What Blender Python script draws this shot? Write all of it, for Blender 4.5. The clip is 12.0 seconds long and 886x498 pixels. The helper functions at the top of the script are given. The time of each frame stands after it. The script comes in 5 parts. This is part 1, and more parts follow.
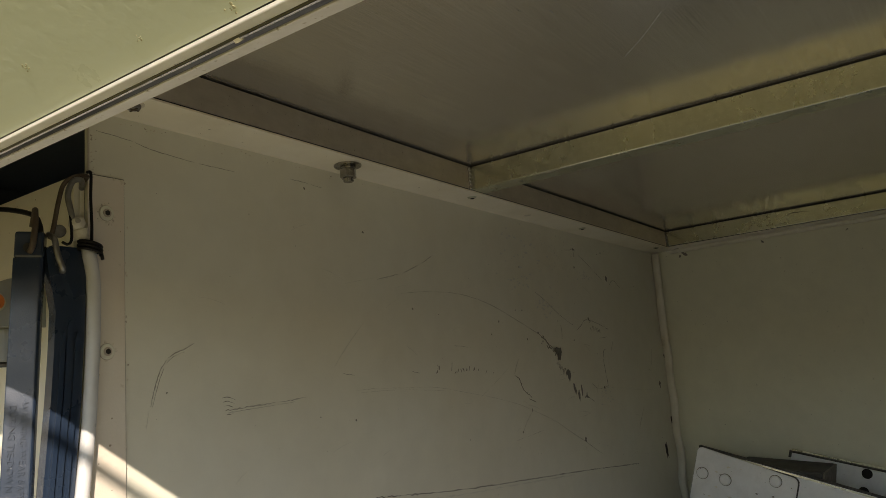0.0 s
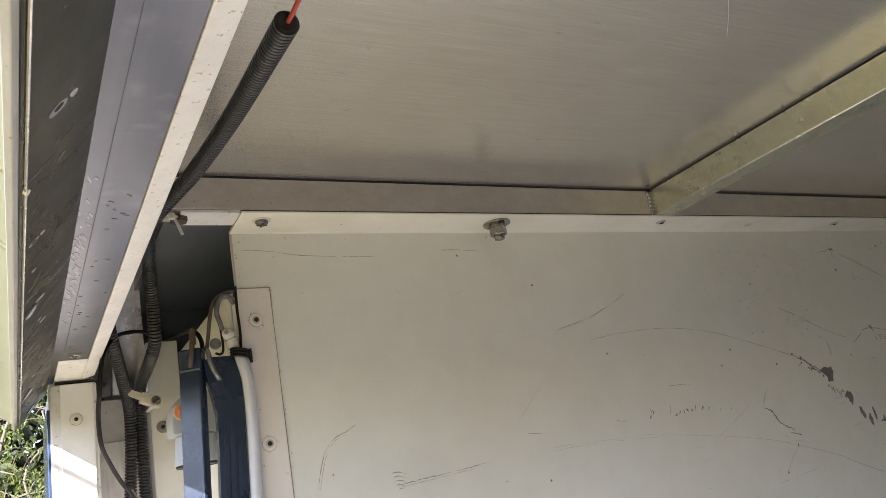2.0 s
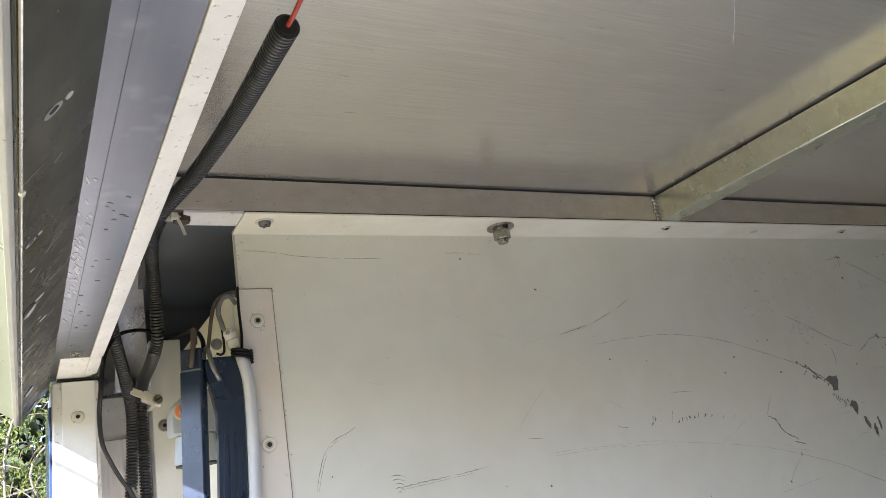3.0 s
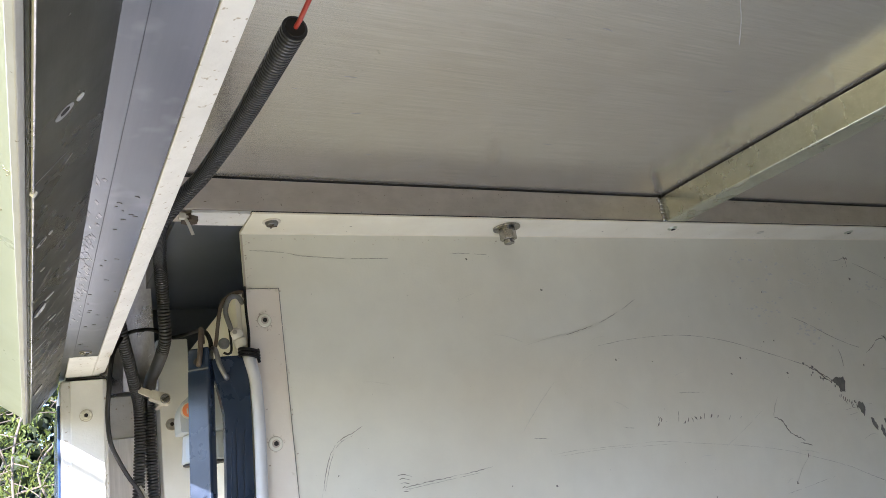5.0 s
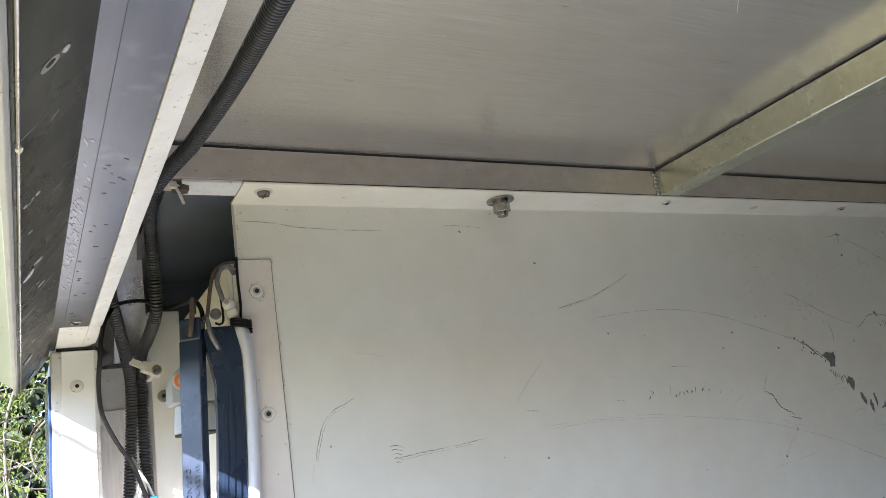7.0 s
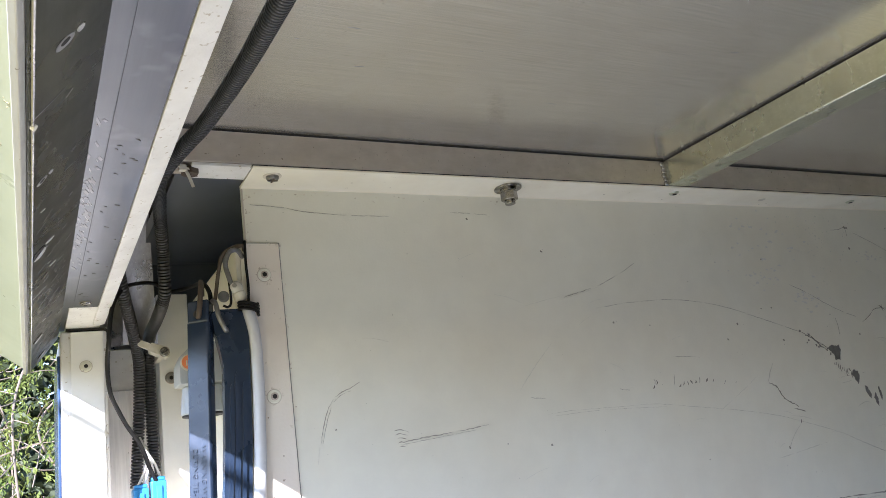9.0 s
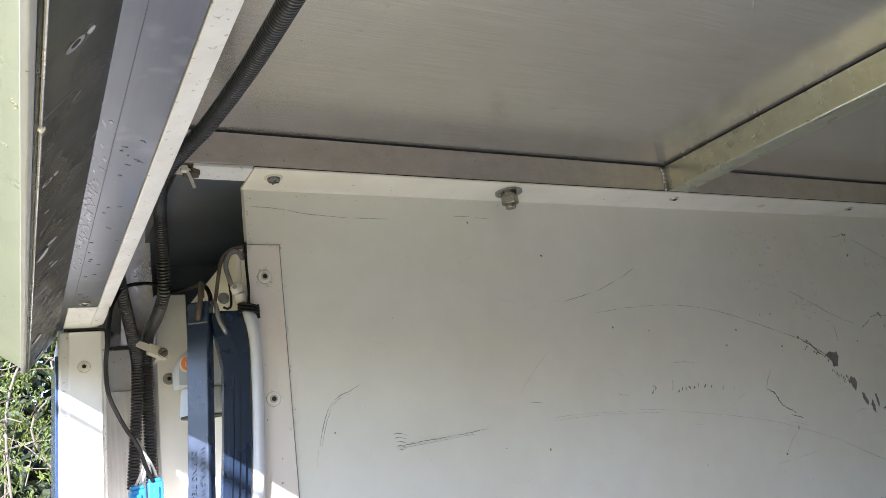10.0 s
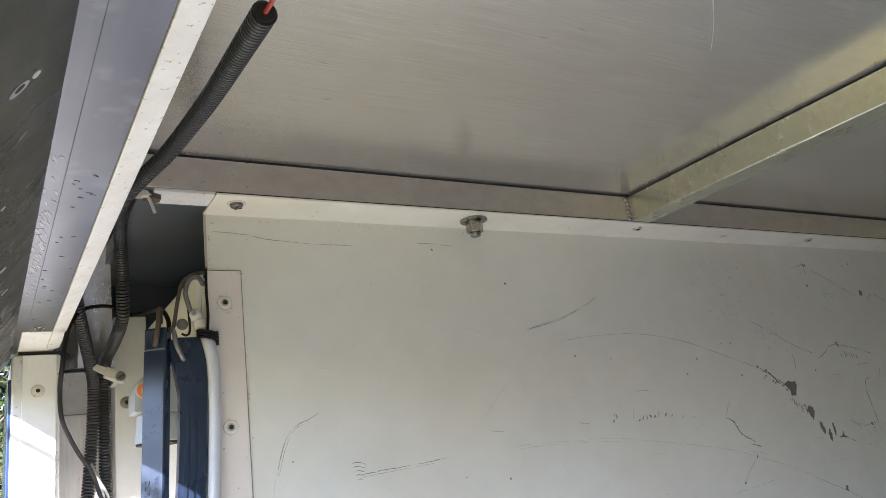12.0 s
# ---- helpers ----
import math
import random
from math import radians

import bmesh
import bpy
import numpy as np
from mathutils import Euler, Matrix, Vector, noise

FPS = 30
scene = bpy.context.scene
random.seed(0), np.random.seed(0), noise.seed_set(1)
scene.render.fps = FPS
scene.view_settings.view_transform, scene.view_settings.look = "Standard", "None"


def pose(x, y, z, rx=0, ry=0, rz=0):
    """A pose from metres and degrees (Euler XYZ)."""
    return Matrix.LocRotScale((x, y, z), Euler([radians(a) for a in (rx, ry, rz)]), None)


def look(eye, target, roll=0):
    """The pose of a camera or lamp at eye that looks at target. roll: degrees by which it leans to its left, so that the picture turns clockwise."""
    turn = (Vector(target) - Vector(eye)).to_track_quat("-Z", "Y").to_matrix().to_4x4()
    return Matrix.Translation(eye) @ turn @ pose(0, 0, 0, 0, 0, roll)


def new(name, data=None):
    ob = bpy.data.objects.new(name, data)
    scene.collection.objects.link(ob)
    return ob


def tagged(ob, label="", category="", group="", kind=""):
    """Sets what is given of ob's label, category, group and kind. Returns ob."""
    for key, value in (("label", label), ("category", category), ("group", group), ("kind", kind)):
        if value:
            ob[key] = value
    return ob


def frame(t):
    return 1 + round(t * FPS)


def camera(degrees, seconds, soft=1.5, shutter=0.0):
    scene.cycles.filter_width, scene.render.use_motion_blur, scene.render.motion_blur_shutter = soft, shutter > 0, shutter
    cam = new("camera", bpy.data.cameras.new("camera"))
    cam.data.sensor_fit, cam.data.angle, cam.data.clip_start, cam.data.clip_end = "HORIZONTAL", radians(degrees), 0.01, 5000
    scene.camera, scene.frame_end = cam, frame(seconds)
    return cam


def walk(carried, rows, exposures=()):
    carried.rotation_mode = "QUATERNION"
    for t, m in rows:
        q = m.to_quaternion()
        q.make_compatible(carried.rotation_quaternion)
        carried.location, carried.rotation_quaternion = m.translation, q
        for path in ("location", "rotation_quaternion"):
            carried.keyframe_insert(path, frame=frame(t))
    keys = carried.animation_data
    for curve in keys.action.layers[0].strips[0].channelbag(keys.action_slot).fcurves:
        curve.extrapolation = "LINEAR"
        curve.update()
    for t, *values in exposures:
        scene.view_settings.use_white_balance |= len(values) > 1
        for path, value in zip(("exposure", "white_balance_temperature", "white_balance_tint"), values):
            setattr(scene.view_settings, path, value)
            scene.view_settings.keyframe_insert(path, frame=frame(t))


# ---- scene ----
# Camera: carried by hand under the raised side door of a service-body canopy.
cam = camera(60.04, 12.0, soft=0.65)
PATH = [
    (0.0, (-0.2516, -0.4555, 1.7208), (0.5586, 0.1041, 1.8953), -4.69),
    (0.3, (-0.1909, -0.4890, 1.7068), (0.5382, 0.1618, 1.9185), -5.32),
    (0.5, (-0.1806, -0.5157, 1.6971), (0.4922, 0.1860, 1.9314), -6.81),
    (0.8, (-0.1830, -0.5469, 1.7131), (0.4180, 0.2136, 1.9591), -8.88),
    (1.0, (-0.1729, -0.5584, 1.7194), (0.3827, 0.2341, 1.9712), -9.47),
    (1.2, (-0.1631, -0.5394, 1.7045), (0.3620, 0.2719, 1.9617), -10.19),
    (1.5, (-0.1426, -0.5314, 1.7042), (0.3539, 0.2912, 1.9811), -11.10),
    (2.0, (-0.1323, -0.5462, 1.7099), (0.3587, 0.2755, 1.9992), -10.73),
    (2.5, (-0.1283, -0.5482, 1.7112), (0.3599, 0.2734, 2.0056), -10.15),
    (3.0, (-0.1283, -0.5479, 1.7113), (0.3537, 0.2782, 2.0034), -9.75),
    (5.0, (-0.1291, -0.5494, 1.7108), (0.3457, 0.2803, 2.0045), -9.51),
    (5.5, (-0.1282, -0.5455, 1.7073), (0.3542, 0.2847, 1.9865), -9.43),
    (6.0, (-0.1283, -0.5435, 1.7062), (0.3552, 0.2879, 1.9802), -9.35),
    (6.5, (-0.1281, -0.5439, 1.7065), (0.3562, 0.2889, 1.9748), -9.46),
    (8.5, (-0.1290, -0.5465, 1.7051), (0.3471, 0.2932, 1.9663), -8.53),
    (9.0, (-0.1294, -0.5462, 1.7037), (0.3459, 0.2961, 1.9580), -8.32),
    (9.5, (-0.1300, -0.5438, 1.7044), (0.3461, 0.2971, 1.9617), -8.01),
    (10.0, (-0.1324, -0.5443, 1.7058), (0.3476, 0.2950, 1.9614), -7.83),
    (10.5, (-0.1304, -0.5465, 1.7080), (0.3602, 0.2859, 1.9657), -7.86),
    (11.0, (-0.1286, -0.5468, 1.7075), (0.3685, 0.2808, 1.9683), -7.52),
    (11.5, (-0.1295, -0.5474, 1.7072), (0.3726, 0.2761, 1.9716), -7.33),
    (12.0, (-0.1264, -0.5518, 1.7141), (0.3835, 0.2647, 1.9847), -7.42),
]
EXPOSURES = [(0.0, 0.38, 7850, 15), (0.5, 1.24, 7370, 21), (1.0, 1.7, 6870, 25), (1.5, 1.76, 6570, 26), (2.0, 1.91, 6420, 26), (2.5, 2.11, 6140, 25), (5.0, 2.13, 5870, 23), (7.0, 2.07, 5840, 23), (8.5, 2.09, 5860, 23), (9.0, 2.05, 5865, 23), (9.5, 1.99, 5870, 23), (11.0, 1.97, 5890, 23), (12.0, 2.1, 5890, 24)]
walk(cam, [(t, look(eye, target, roll)) for t, eye, target, roll in PATH], EXPOSURES)

# ---- light: clear low sun from the open side, blue sky ----
SUN_FROM = Vector((-1.0, -1.10, 0.720)).normalized()
world = bpy.data.worlds.new("sky")
scene.world = world
world.use_nodes = True
sky = world.node_tree.nodes.new("ShaderNodeTexSky")
sky.sky_type = "NISHITA"
sky.sun_disc = False
sky.sun_elevation = math.asin(SUN_FROM.z)
sky.sun_rotation = math.atan2(SUN_FROM.x, SUN_FROM.y)
sky.dust_density, sky.ozone_density = 0.3, 3.0
background = world.node_tree.nodes["Background"]
background.inputs["Strength"].default_value = 0.135
world.node_tree.links.new(sky.outputs[0], background.inputs["Color"])
sun_data = bpy.data.lights.new("sun", "SUN")
sun_data.energy, sun_data.angle, sun_data.color = 5.0, radians(0.5), (1.0, 0.96, 0.90)
sun = new("sun", sun_data)
sun.matrix_world = look((-6, -6, 6), Vector((-6, -6, 6)) - SUN_FROM)

Z = 1.92      # height of the underside of the roof frame above the ground


# ---- materials ----
def material(name, base, rough=0.5, metal=0.0, second=None, patch=0.0, patch_scale=6.0, speck=None, speck_scale=220.0, speck_cut=0.70,
             grain=0.0, grain_scale=(40, 40, 40), bump=0.0, bump_scale=300.0, rough_var=0.1, object_random=0.0, coat=0.0, transmission=0.0, grime=0.0, soft_speck=0.03, gloss=0.5):
    m = bpy.data.materials.new(name)
    m.use_nodes = True
    nt = m.node_tree
    n, link = nt.nodes, nt.links
    b = n["Principled BSDF"]
    b.inputs["Metallic"].default_value = metal
    b.inputs["Roughness"].default_value = rough
    b.inputs["Specular IOR Level"].default_value = gloss
    b.inputs["Coat Weight"].default_value = coat
    b.inputs["Coat Roughness"].default_value = 0.15
    b.inputs["Transmission Weight"].default_value = transmission
    geo = n.new("ShaderNodeNewGeometry")

    def tex(scale, detail=4.0, stretch=(1, 1, 1), rough_noise=0.6):
        mp = n.new("ShaderNodeMapping")
        mp.inputs["Scale"].default_value = stretch
        link.new(geo.outputs["Position"], mp.inputs["Vector"])
        t = n.new("ShaderNodeTexNoise")
        t.inputs["Scale"].default_value = scale
        t.inputs["Detail"].default_value = detail
        t.inputs["Roughness"].default_value = rough_noise
        link.new(mp.outputs[0], t.inputs["Vector"])
        return t.outputs["Fac"]

    def ranged(value, a, z, lo, hi):
        r = n.new("ShaderNodeMapRange")
        r.inputs["From Min"].default_value, r.inputs["From Max"].default_value = a, z
        r.inputs["To Min"].default_value, r.inputs["To Max"].default_value = lo, hi
        link.new(value, r.inputs["Value"])
        return r.outputs[0]

    def mix(fac, a, c, blend="MIX"):
        x = n.new("ShaderNodeMix")
        x.data_type, x.blend_type = "RGBA", blend
        for socket, v in ((x.inputs[0], fac), (x.inputs[6], a), (x.inputs[7], c)):
            if isinstance(v, (float, int)):
                socket.default_value = v
            elif isinstance(v, tuple):
                socket.default_value = (*v, 1.0)
            else:
                link.new(v, socket)
        return x.outputs[2]

    colour = base
    if second:
        colour = mix(ranged(tex(patch_scale), 0.35, 0.68, 0.0, patch), base, second)
    if grain:
        g = ranged(tex(1.0, 6.0, grain_scale, 0.7), 0.3, 0.7, 1 - grain, 1 + grain)
        gc = n.new("ShaderNodeCombineColor")
        for i in range(3):
            link.new(g, gc.inputs[i])
        colour = mix(1.0, colour, gc.outputs[0], "MULTIPLY")
    if grime:
        for scale, amount in ((1.7, grime), (38.0, grime * 0.45)):
            g = ranged(tex(scale, 5.0), 0.3, 0.7, 1 - amount, 1 + amount * 0.6)
            gc = n.new("ShaderNodeCombineColor")
            for i in range(3):
                link.new(g, gc.inputs[i])
            colour = mix(1.0, colour, gc.outputs[0], "MULTIPLY")
    if speck:
        s = ranged(tex(speck_scale, 2.0), speck_cut, speck_cut + soft_speck, 0.0, 1.0)
        colour = mix(s, colour, speck)
    if object_random:
        info = n.new("ShaderNodeObjectInfo")
        g = ranged(info.outputs["Random"], 0, 1, 1 - object_random, 1 + object_random)
        gc = n.new("ShaderNodeCombineColor")
        for i in range(3):
            link.new(g, gc.inputs[i])
        colour = mix(1.0, colour, gc.outputs[0], "MULTIPLY")
    if isinstance(colour, tuple):
        b.inputs["Base Color"].default_value = (*colour, 1.0)
    else:
        link.new(colour, b.inputs["Base Color"])
    if rough_var:
        link.new(ranged(tex(18.0, 6.0), 0.3, 0.7, max(0.03, rough - rough_var), min(1, rough + rough_var)), b.inputs["Roughness"])
    if bump:
        bp = n.new("ShaderNodeBump")
        bp.inputs["Strength"].default_value = bump
        bp.inputs["Distance"].default_value = 0.001
        h = tex(1.0, 4.0, grain_scale) if grain else tex(bump_scale, 3.0)
        link.new(h, bp.inputs["Height"])
        link.new(bp.outputs[0], b.inputs["Normal"])
    return m


WHITE = material("white_painted_aluminium", (0.775, 0.770, 0.68), 0.40, 0, (0.70, 0.655, 0.53), 0.7, 3.6, (0.30, 0.28, 0.24), 260, 0.735, bump=0.12, bump_scale=500, rough_var=0.08, grime=0.08)
PLATEPAINT = material("rust_tinted_white_paint", (0.785, 0.735, 0.65), 0.40, 0, (0.72, 0.635, 0.54), 0.7, 16.0, (0.34, 0.27, 0.20), 260, 0.73, bump=0.12, bump_scale=500, grime=0.05)
CREAM = material("cream_painted_edge", (0.88, 0.84, 0.71), 0.4, 0, (0.72, 0.66, 0.52), 0.5, 22.0, (0.20, 0.16, 0.11), 300, 0.74, bump=0.1, bump_scale=500)
# white door paint; green bounce light from the grass is mixed into its colour
DOORPAINT = material("white_door_paint_grass_bounce", (0.52, 0.56, 0.445), 0.34, 0, (0.45, 0.49, 0.37), 0.5, 7.0, (0.25, 0.22, 0.17), 90, 0.755, bump=0.12, bump_scale=300)
SHEET = material("dull_aluminium_sheet", (0.685, 0.652, 0.600), 0.17, 0.75, (0.615, 0.575, 0.518), 0.6, 3.0, (0.46, 0.43, 0.385), 330, 0.715, 0.13, (14, 900, 95), 0.12, rough_var=0.04, grime=0.06, gloss=0.05)
# bare aluminium; the yellow-green base imitates door and grass reflected in it
TUBE = material("green_reflecting_aluminium_tube", (0.615, 0.625, 0.50), 0.28, 0.85, (0.53, 0.54, 0.41), 0.7, 150.0, (0.70, 0.70, 0.60), 420, 0.63, 0.07, (140, 60, 140), 0.12, soft_speck=0.08)
TUBE_X = material("mill_aluminium_rail", (0.68, 0.62, 0.545), 0.40, 0.75, (0.60, 0.535, 0.46), 0.6, 60.0, (0.30, 0.25, 0.19), 420, 0.71, 0.07, (60, 140, 140), 0.14)
GREYALU = material("blue_grey_anodised_aluminium", (0.108, 0.114, 0.128), 0.32, 1, (0.092, 0.097, 0.109), 0.6, 12.0, (0.175, 0.178, 0.192), 60, 0.60, 0.05, (300, 14, 300), 0.03, rough_var=0.05, grime=0.06, soft_speck=0.25)
DARKALU = material("dark_worn_aluminium", (0.060, 0.063, 0.061), 0.30, 0.9, (0.12, 0.123, 0.122), 0.8, 16.0, (0.45, 0.45, 0.46), 34, 0.68, 0.20, (120, 14, 120), 0.08, soft_speck=0.12)
# worn lip paint, its base greyed to stand in for shade
DOORLIP = material("worn_shaded_white_lip", (0.47, 0.46, 0.415), 0.5, 0, (0.37, 0.355, 0.315), 0.6, 60.0, (0.20, 0.18, 0.14), 300, 0.72, bump=0.2)
# brighter, less yellow copy of the white paint, with skylight in its colour
POSTPAINT = material("white_post_paint_skylit", (0.86, 0.855, 0.815), 0.42, 0, (0.70, 0.69, 0.64), 0.6, 14.0, (0.40, 0.37, 0.32), 260, 0.74, bump=0.12, bump_scale=500, grime=0.06)
CHALK = material("chalky_white_edge", (0.80, 0.79, 0.77), 0.5, 0, (0.66, 0.645, 0.62), 0.6, 60.0, (0.45, 0.40, 0.33), 300, 0.64, bump=0.3, grime=0.08, soft_speck=0.06)
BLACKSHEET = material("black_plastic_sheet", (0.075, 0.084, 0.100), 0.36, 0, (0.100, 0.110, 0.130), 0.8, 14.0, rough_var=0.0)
# black rubber; the blue in its base colour imitates reflected sky
RUBBER = material("black_rubber_sky_sheen", (0.016, 0.029, 0.055), 0.27, 0, (0.024, 0.038, 0.066), 0.6, 60.0, (0.09, 0.09, 0.10), 700, 0.74, bump=0.10, bump_scale=1400, gloss=0.75)
CONDUIT = material("black_corrugated_plastic", (0.028, 0.029, 0.032), 0.36, 0, (0.045, 0.046, 0.050), 0.5, 80.0, gloss=0.55)
EASTPAINT = material("cream_white_side_paint", (0.80, 0.80, 0.66), 0.42, 0, (0.72, 0.715, 0.58), 0.6, 3.2, (0.30, 0.28, 0.24), 260, 0.735, bump=0.12, bump_scale=500, grime=0.09)
TAPE = material("grey_cloth_tape", (0.030, 0.030, 0.032), 0.5, 0, (0.05, 0.05, 0.052), 0.7, 90.0, bump=0.2, bump_scale=500)
WIRE = material("black_cable_sheath", (0.009, 0.009, 0.010), 0.5, gloss=0.22)
REDWIRE = material("red_cable_sheath", (0.42, 0.05, 0.03), 0.45)
GREYWIRE = material("pale_grey_cable", (0.55, 0.54, 0.52), 0.5)
STEEL = material("zinc_plated_steel", (0.40, 0.39, 0.37), 0.26, 1, (0.22, 0.20, 0.17), 0.7, 160.0, bump=0.2, bump_scale=900)
DARKHOLE = material("dark_hole", (0.02, 0.018, 0.016), 0.8)
RUSTY = material("rusty_steel_wire", (0.090, 0.062, 0.043), 0.6, 0.3, (0.14, 0.115, 0.092), 0.8, 120.0, bump=0.4, bump_scale=700)
HOOK = material("dull_steel_wire", (0.30, 0.305, 0.31), 0.42, 0.85, (0.18, 0.165, 0.15), 0.8, 130.0, bump=0.3, bump_scale=700)
HOSE = material("pale_grey_hose", (0.60, 0.61, 0.63), 0.35, 0, (0.5, 0.5, 0.5), 0.5, 60.0)
GREYPLASTIC = material("light_grey_plastic", (0.43, 0.45, 0.46), 0.34, 0, (0.36, 0.38, 0.39), 0.5, 50.0, (0.25, 0.25, 0.25), 300, 0.72)
ORANGE = material("orange_sticker", (0.80, 0.22, 0.06), 0.5, 0, (0.72, 0.3, 0.12), 0.5, 200.0)
BLUE = material("blue_connector_plastic", (0.03, 0.22, 0.55), 0.35, 0, (0.04, 0.28, 0.62), 0.5, 120.0)
NYLON = material("off_white_nylon", (0.66, 0.63, 0.54), 0.5, 0, (0.5, 0.46, 0.38), 0.6, 120.0)
SEALANT = material("white_sealant", (0.86, 0.83, 0.74), 0.35, 0, (0.6, 0.57, 0.48), 0.5, 30.0, bump=0.4, bump_scale=120)
BLACKSEAL = material("black_sealant", (0.012, 0.011, 0.010), 0.6)
SCRATCH = material("bare_scratch", (0.235, 0.22, 0.19), 0.6, 0, (0.10, 0.092, 0.08), 0.7, 200.0)
FAINT = material("faint_scuff", (0.66, 0.65, 0.575), 0.6, 0, (0.60, 0.585, 0.51), 0.7, 200.0)
MIDSCRATCH = material("thin_worn_scratch", (0.36, 0.34, 0.30), 0.6, 0, (0.24, 0.225, 0.20), 0.7, 200.0)
PALESCRATCH = material("pale_worn_scratch", (0.56, 0.54, 0.47), 0.6, 0, (0.46, 0.44, 0.38), 0.7, 200.0)
SMUDGE = material("grey_rub_mark", (0.60, 0.595, 0.56), 0.5, 0, (0.66, 0.65, 0.61), 0.9, 120.0)
CHIP = material("bare_metal_chip", (0.18, 0.175, 0.16), 0.5, 0.4, (0.26, 0.25, 0.23), 0.7, 200.0)
LADDER = material("scuffed_pale_aluminium", (0.92, 0.93, 0.94), 0.45, 0.15, (0.82, 0.83, 0.84), 0.6, 30.0, (0.3, 0.3, 0.3), 200, 0.73, 0.08, (60, 60, 60), 0.15)
TREAD = material("dark_ribbed_tread", (0.07, 0.07, 0.07), 0.6, 0.3, (0.11, 0.11, 0.1), 0.6, 30.0, None, 0, 0, 0.3, (20, 20, 500), 0.5)
BODYBLUE = material("dark_blue_glossy_trim", (0.02, 0.05, 0.13), 0.2, 0, (0.03, 0.08, 0.2), 0.4, 20.0, coat=0.6)
GRASS = material("dry_meadow_grass", (0.270, 0.230, 0.078), 0.9, 0, (0.35, 0.295, 0.115), 0.9, 2.5, (0.08, 0.11, 0.025), 40, 0.64, bump=0.6, bump_scale=60)
LEAF = material("sunny_leaf", (0.070, 0.108, 0.022), 0.45, 0, (0.17, 0.20, 0.045), 0.9, 9.0, transmission=0.15, gloss=0.2)
# darker copy of the leaf colour, standing in for shade deep in the thicket
SHADELEAF = material("shaded_thicket_leaf", (0.032, 0.050, 0.022), 0.6, 0, (0.050, 0.066, 0.034), 0.9, 4.0)
STAIN = material("pale_rust_stain", (0.71, 0.66, 0.57), 0.6, 0, (0.64, 0.57, 0.48), 0.7, 260.0)
DOORSTAIN = material("brown_green_stain", (0.30, 0.29, 0.17), 0.6, 0, (0.38, 0.37, 0.25), 0.8, 300.0)
PALERUB = material("pale_rubbed_metal", (0.19, 0.192, 0.205), 0.42, 0.9, (0.28, 0.28, 0.29), 0.9, 200.0, bump=0.2, bump_scale=700)
RUBBED = material("dull_rubbed_metal", (0.20, 0.20, 0.21), 0.45, 0.0, (0.42, 0.42, 0.43), 0.9, 90.0)
# rubbed bare metal, near white so that sun glints are painted in
SMEAR = material("rubbed_metal_with_glint", (0.74, 0.74, 0.74), 0.40, 0.0, (0.42, 0.42, 0.43), 0.9, 160.0, bump=0.2)
BARK = material("pale_twig_bark", (0.22, 0.18, 0.14), 0.8, 0, (0.12, 0.10, 0.08), 0.7, 30.0, bump=0.5)
DULLALU = material("dull_brushed_aluminium", (0.40, 0.395, 0.40), 0.30, 1.0, (0.30, 0.295, 0.30), 0.6, 18.0, (0.55, 0.54, 0.53), 300, 0.70, 0.16, (420, 420, 10), 0.10)
ZINC = material("galvanised_sheet", (0.90, 0.88, 0.87), 0.36, 0.25, (0.76, 0.74, 0.73), 0.6, 25.0, (0.5, 0.48, 0.46), 300, 0.72, 0.13, (340, 340, 14), 0.1)
TREADPLATE = material("blue_grey_bounce_floor", (0.23, 0.26, 0.31), 0.45, 0.0, (0.19, 0.215, 0.255), 0.7, 8.0, bump=0.3, bump_scale=80)
DARKGREY = material("dark_grey_wall_and_seam", (0.22, 0.22, 0.21), 0.6, 0, (0.16, 0.155, 0.15), 0.7, 6.0, bump=0.2)


# ---- builders ----
def thing(name, at, label="", category="", group="", kind=""):
    ob = new(name)
    ob.location = (at[0], at[1], at[2] + Z)
    ob.empty_display_size = 0.02
    return tagged(ob, label, category, group, kind)


def origin_of(ob):
    v = Vector((0, 0, 0))
    while ob:
        v = v + ob.location
        ob = ob.parent
    return v


def part(name, bm, mat, parent=None, label="", smooth=False, kind="", category="", group=""):
    """Links a bmesh, given in the canopy's coordinates (z from the roof frame's underside), as one mesh object."""
    if parent is None:
        xs = [v.co for v in bm.verts]
        base = Vector((sum(v.x for v in xs) / len(xs), sum(v.y for v in xs) / len(xs), min(v.z for v in xs) + Z))
    else:
        base = origin_of(parent)
    bmesh.ops.translate(bm, verts=bm.verts, vec=Vector((0, 0, Z)) - base)
    me = bpy.data.meshes.new(name)
    bm.normal_update()
    bm.to_mesh(me)
    bm.free()
    me.materials.append(mat)
    if smooth:
        for f in me.polygons:
            f.use_smooth = True
    ob = new(name, me)
    if parent is None:
        ob.location = base
    else:
        ob.parent = parent
    return tagged(ob, label, category, group, kind)


def box(lo, hi, bevel=0.0, bm=None, segments=2):
    bm = bm or bmesh.new()
    lo, hi = Vector(lo), Vector(hi)
    made = bmesh.ops.create_cube(bm, size=1.0, matrix=Matrix.Translation((lo + hi) / 2) @ Matrix.Diagonal((*(hi - lo), 1)))
    if bevel:
        edges = list({e for v in made["verts"] for e in v.link_edges})
        bmesh.ops.bevel(bm, geom=edges, offset=bevel, segments=segments, profile=0.5, affect="EDGES")
    return bm


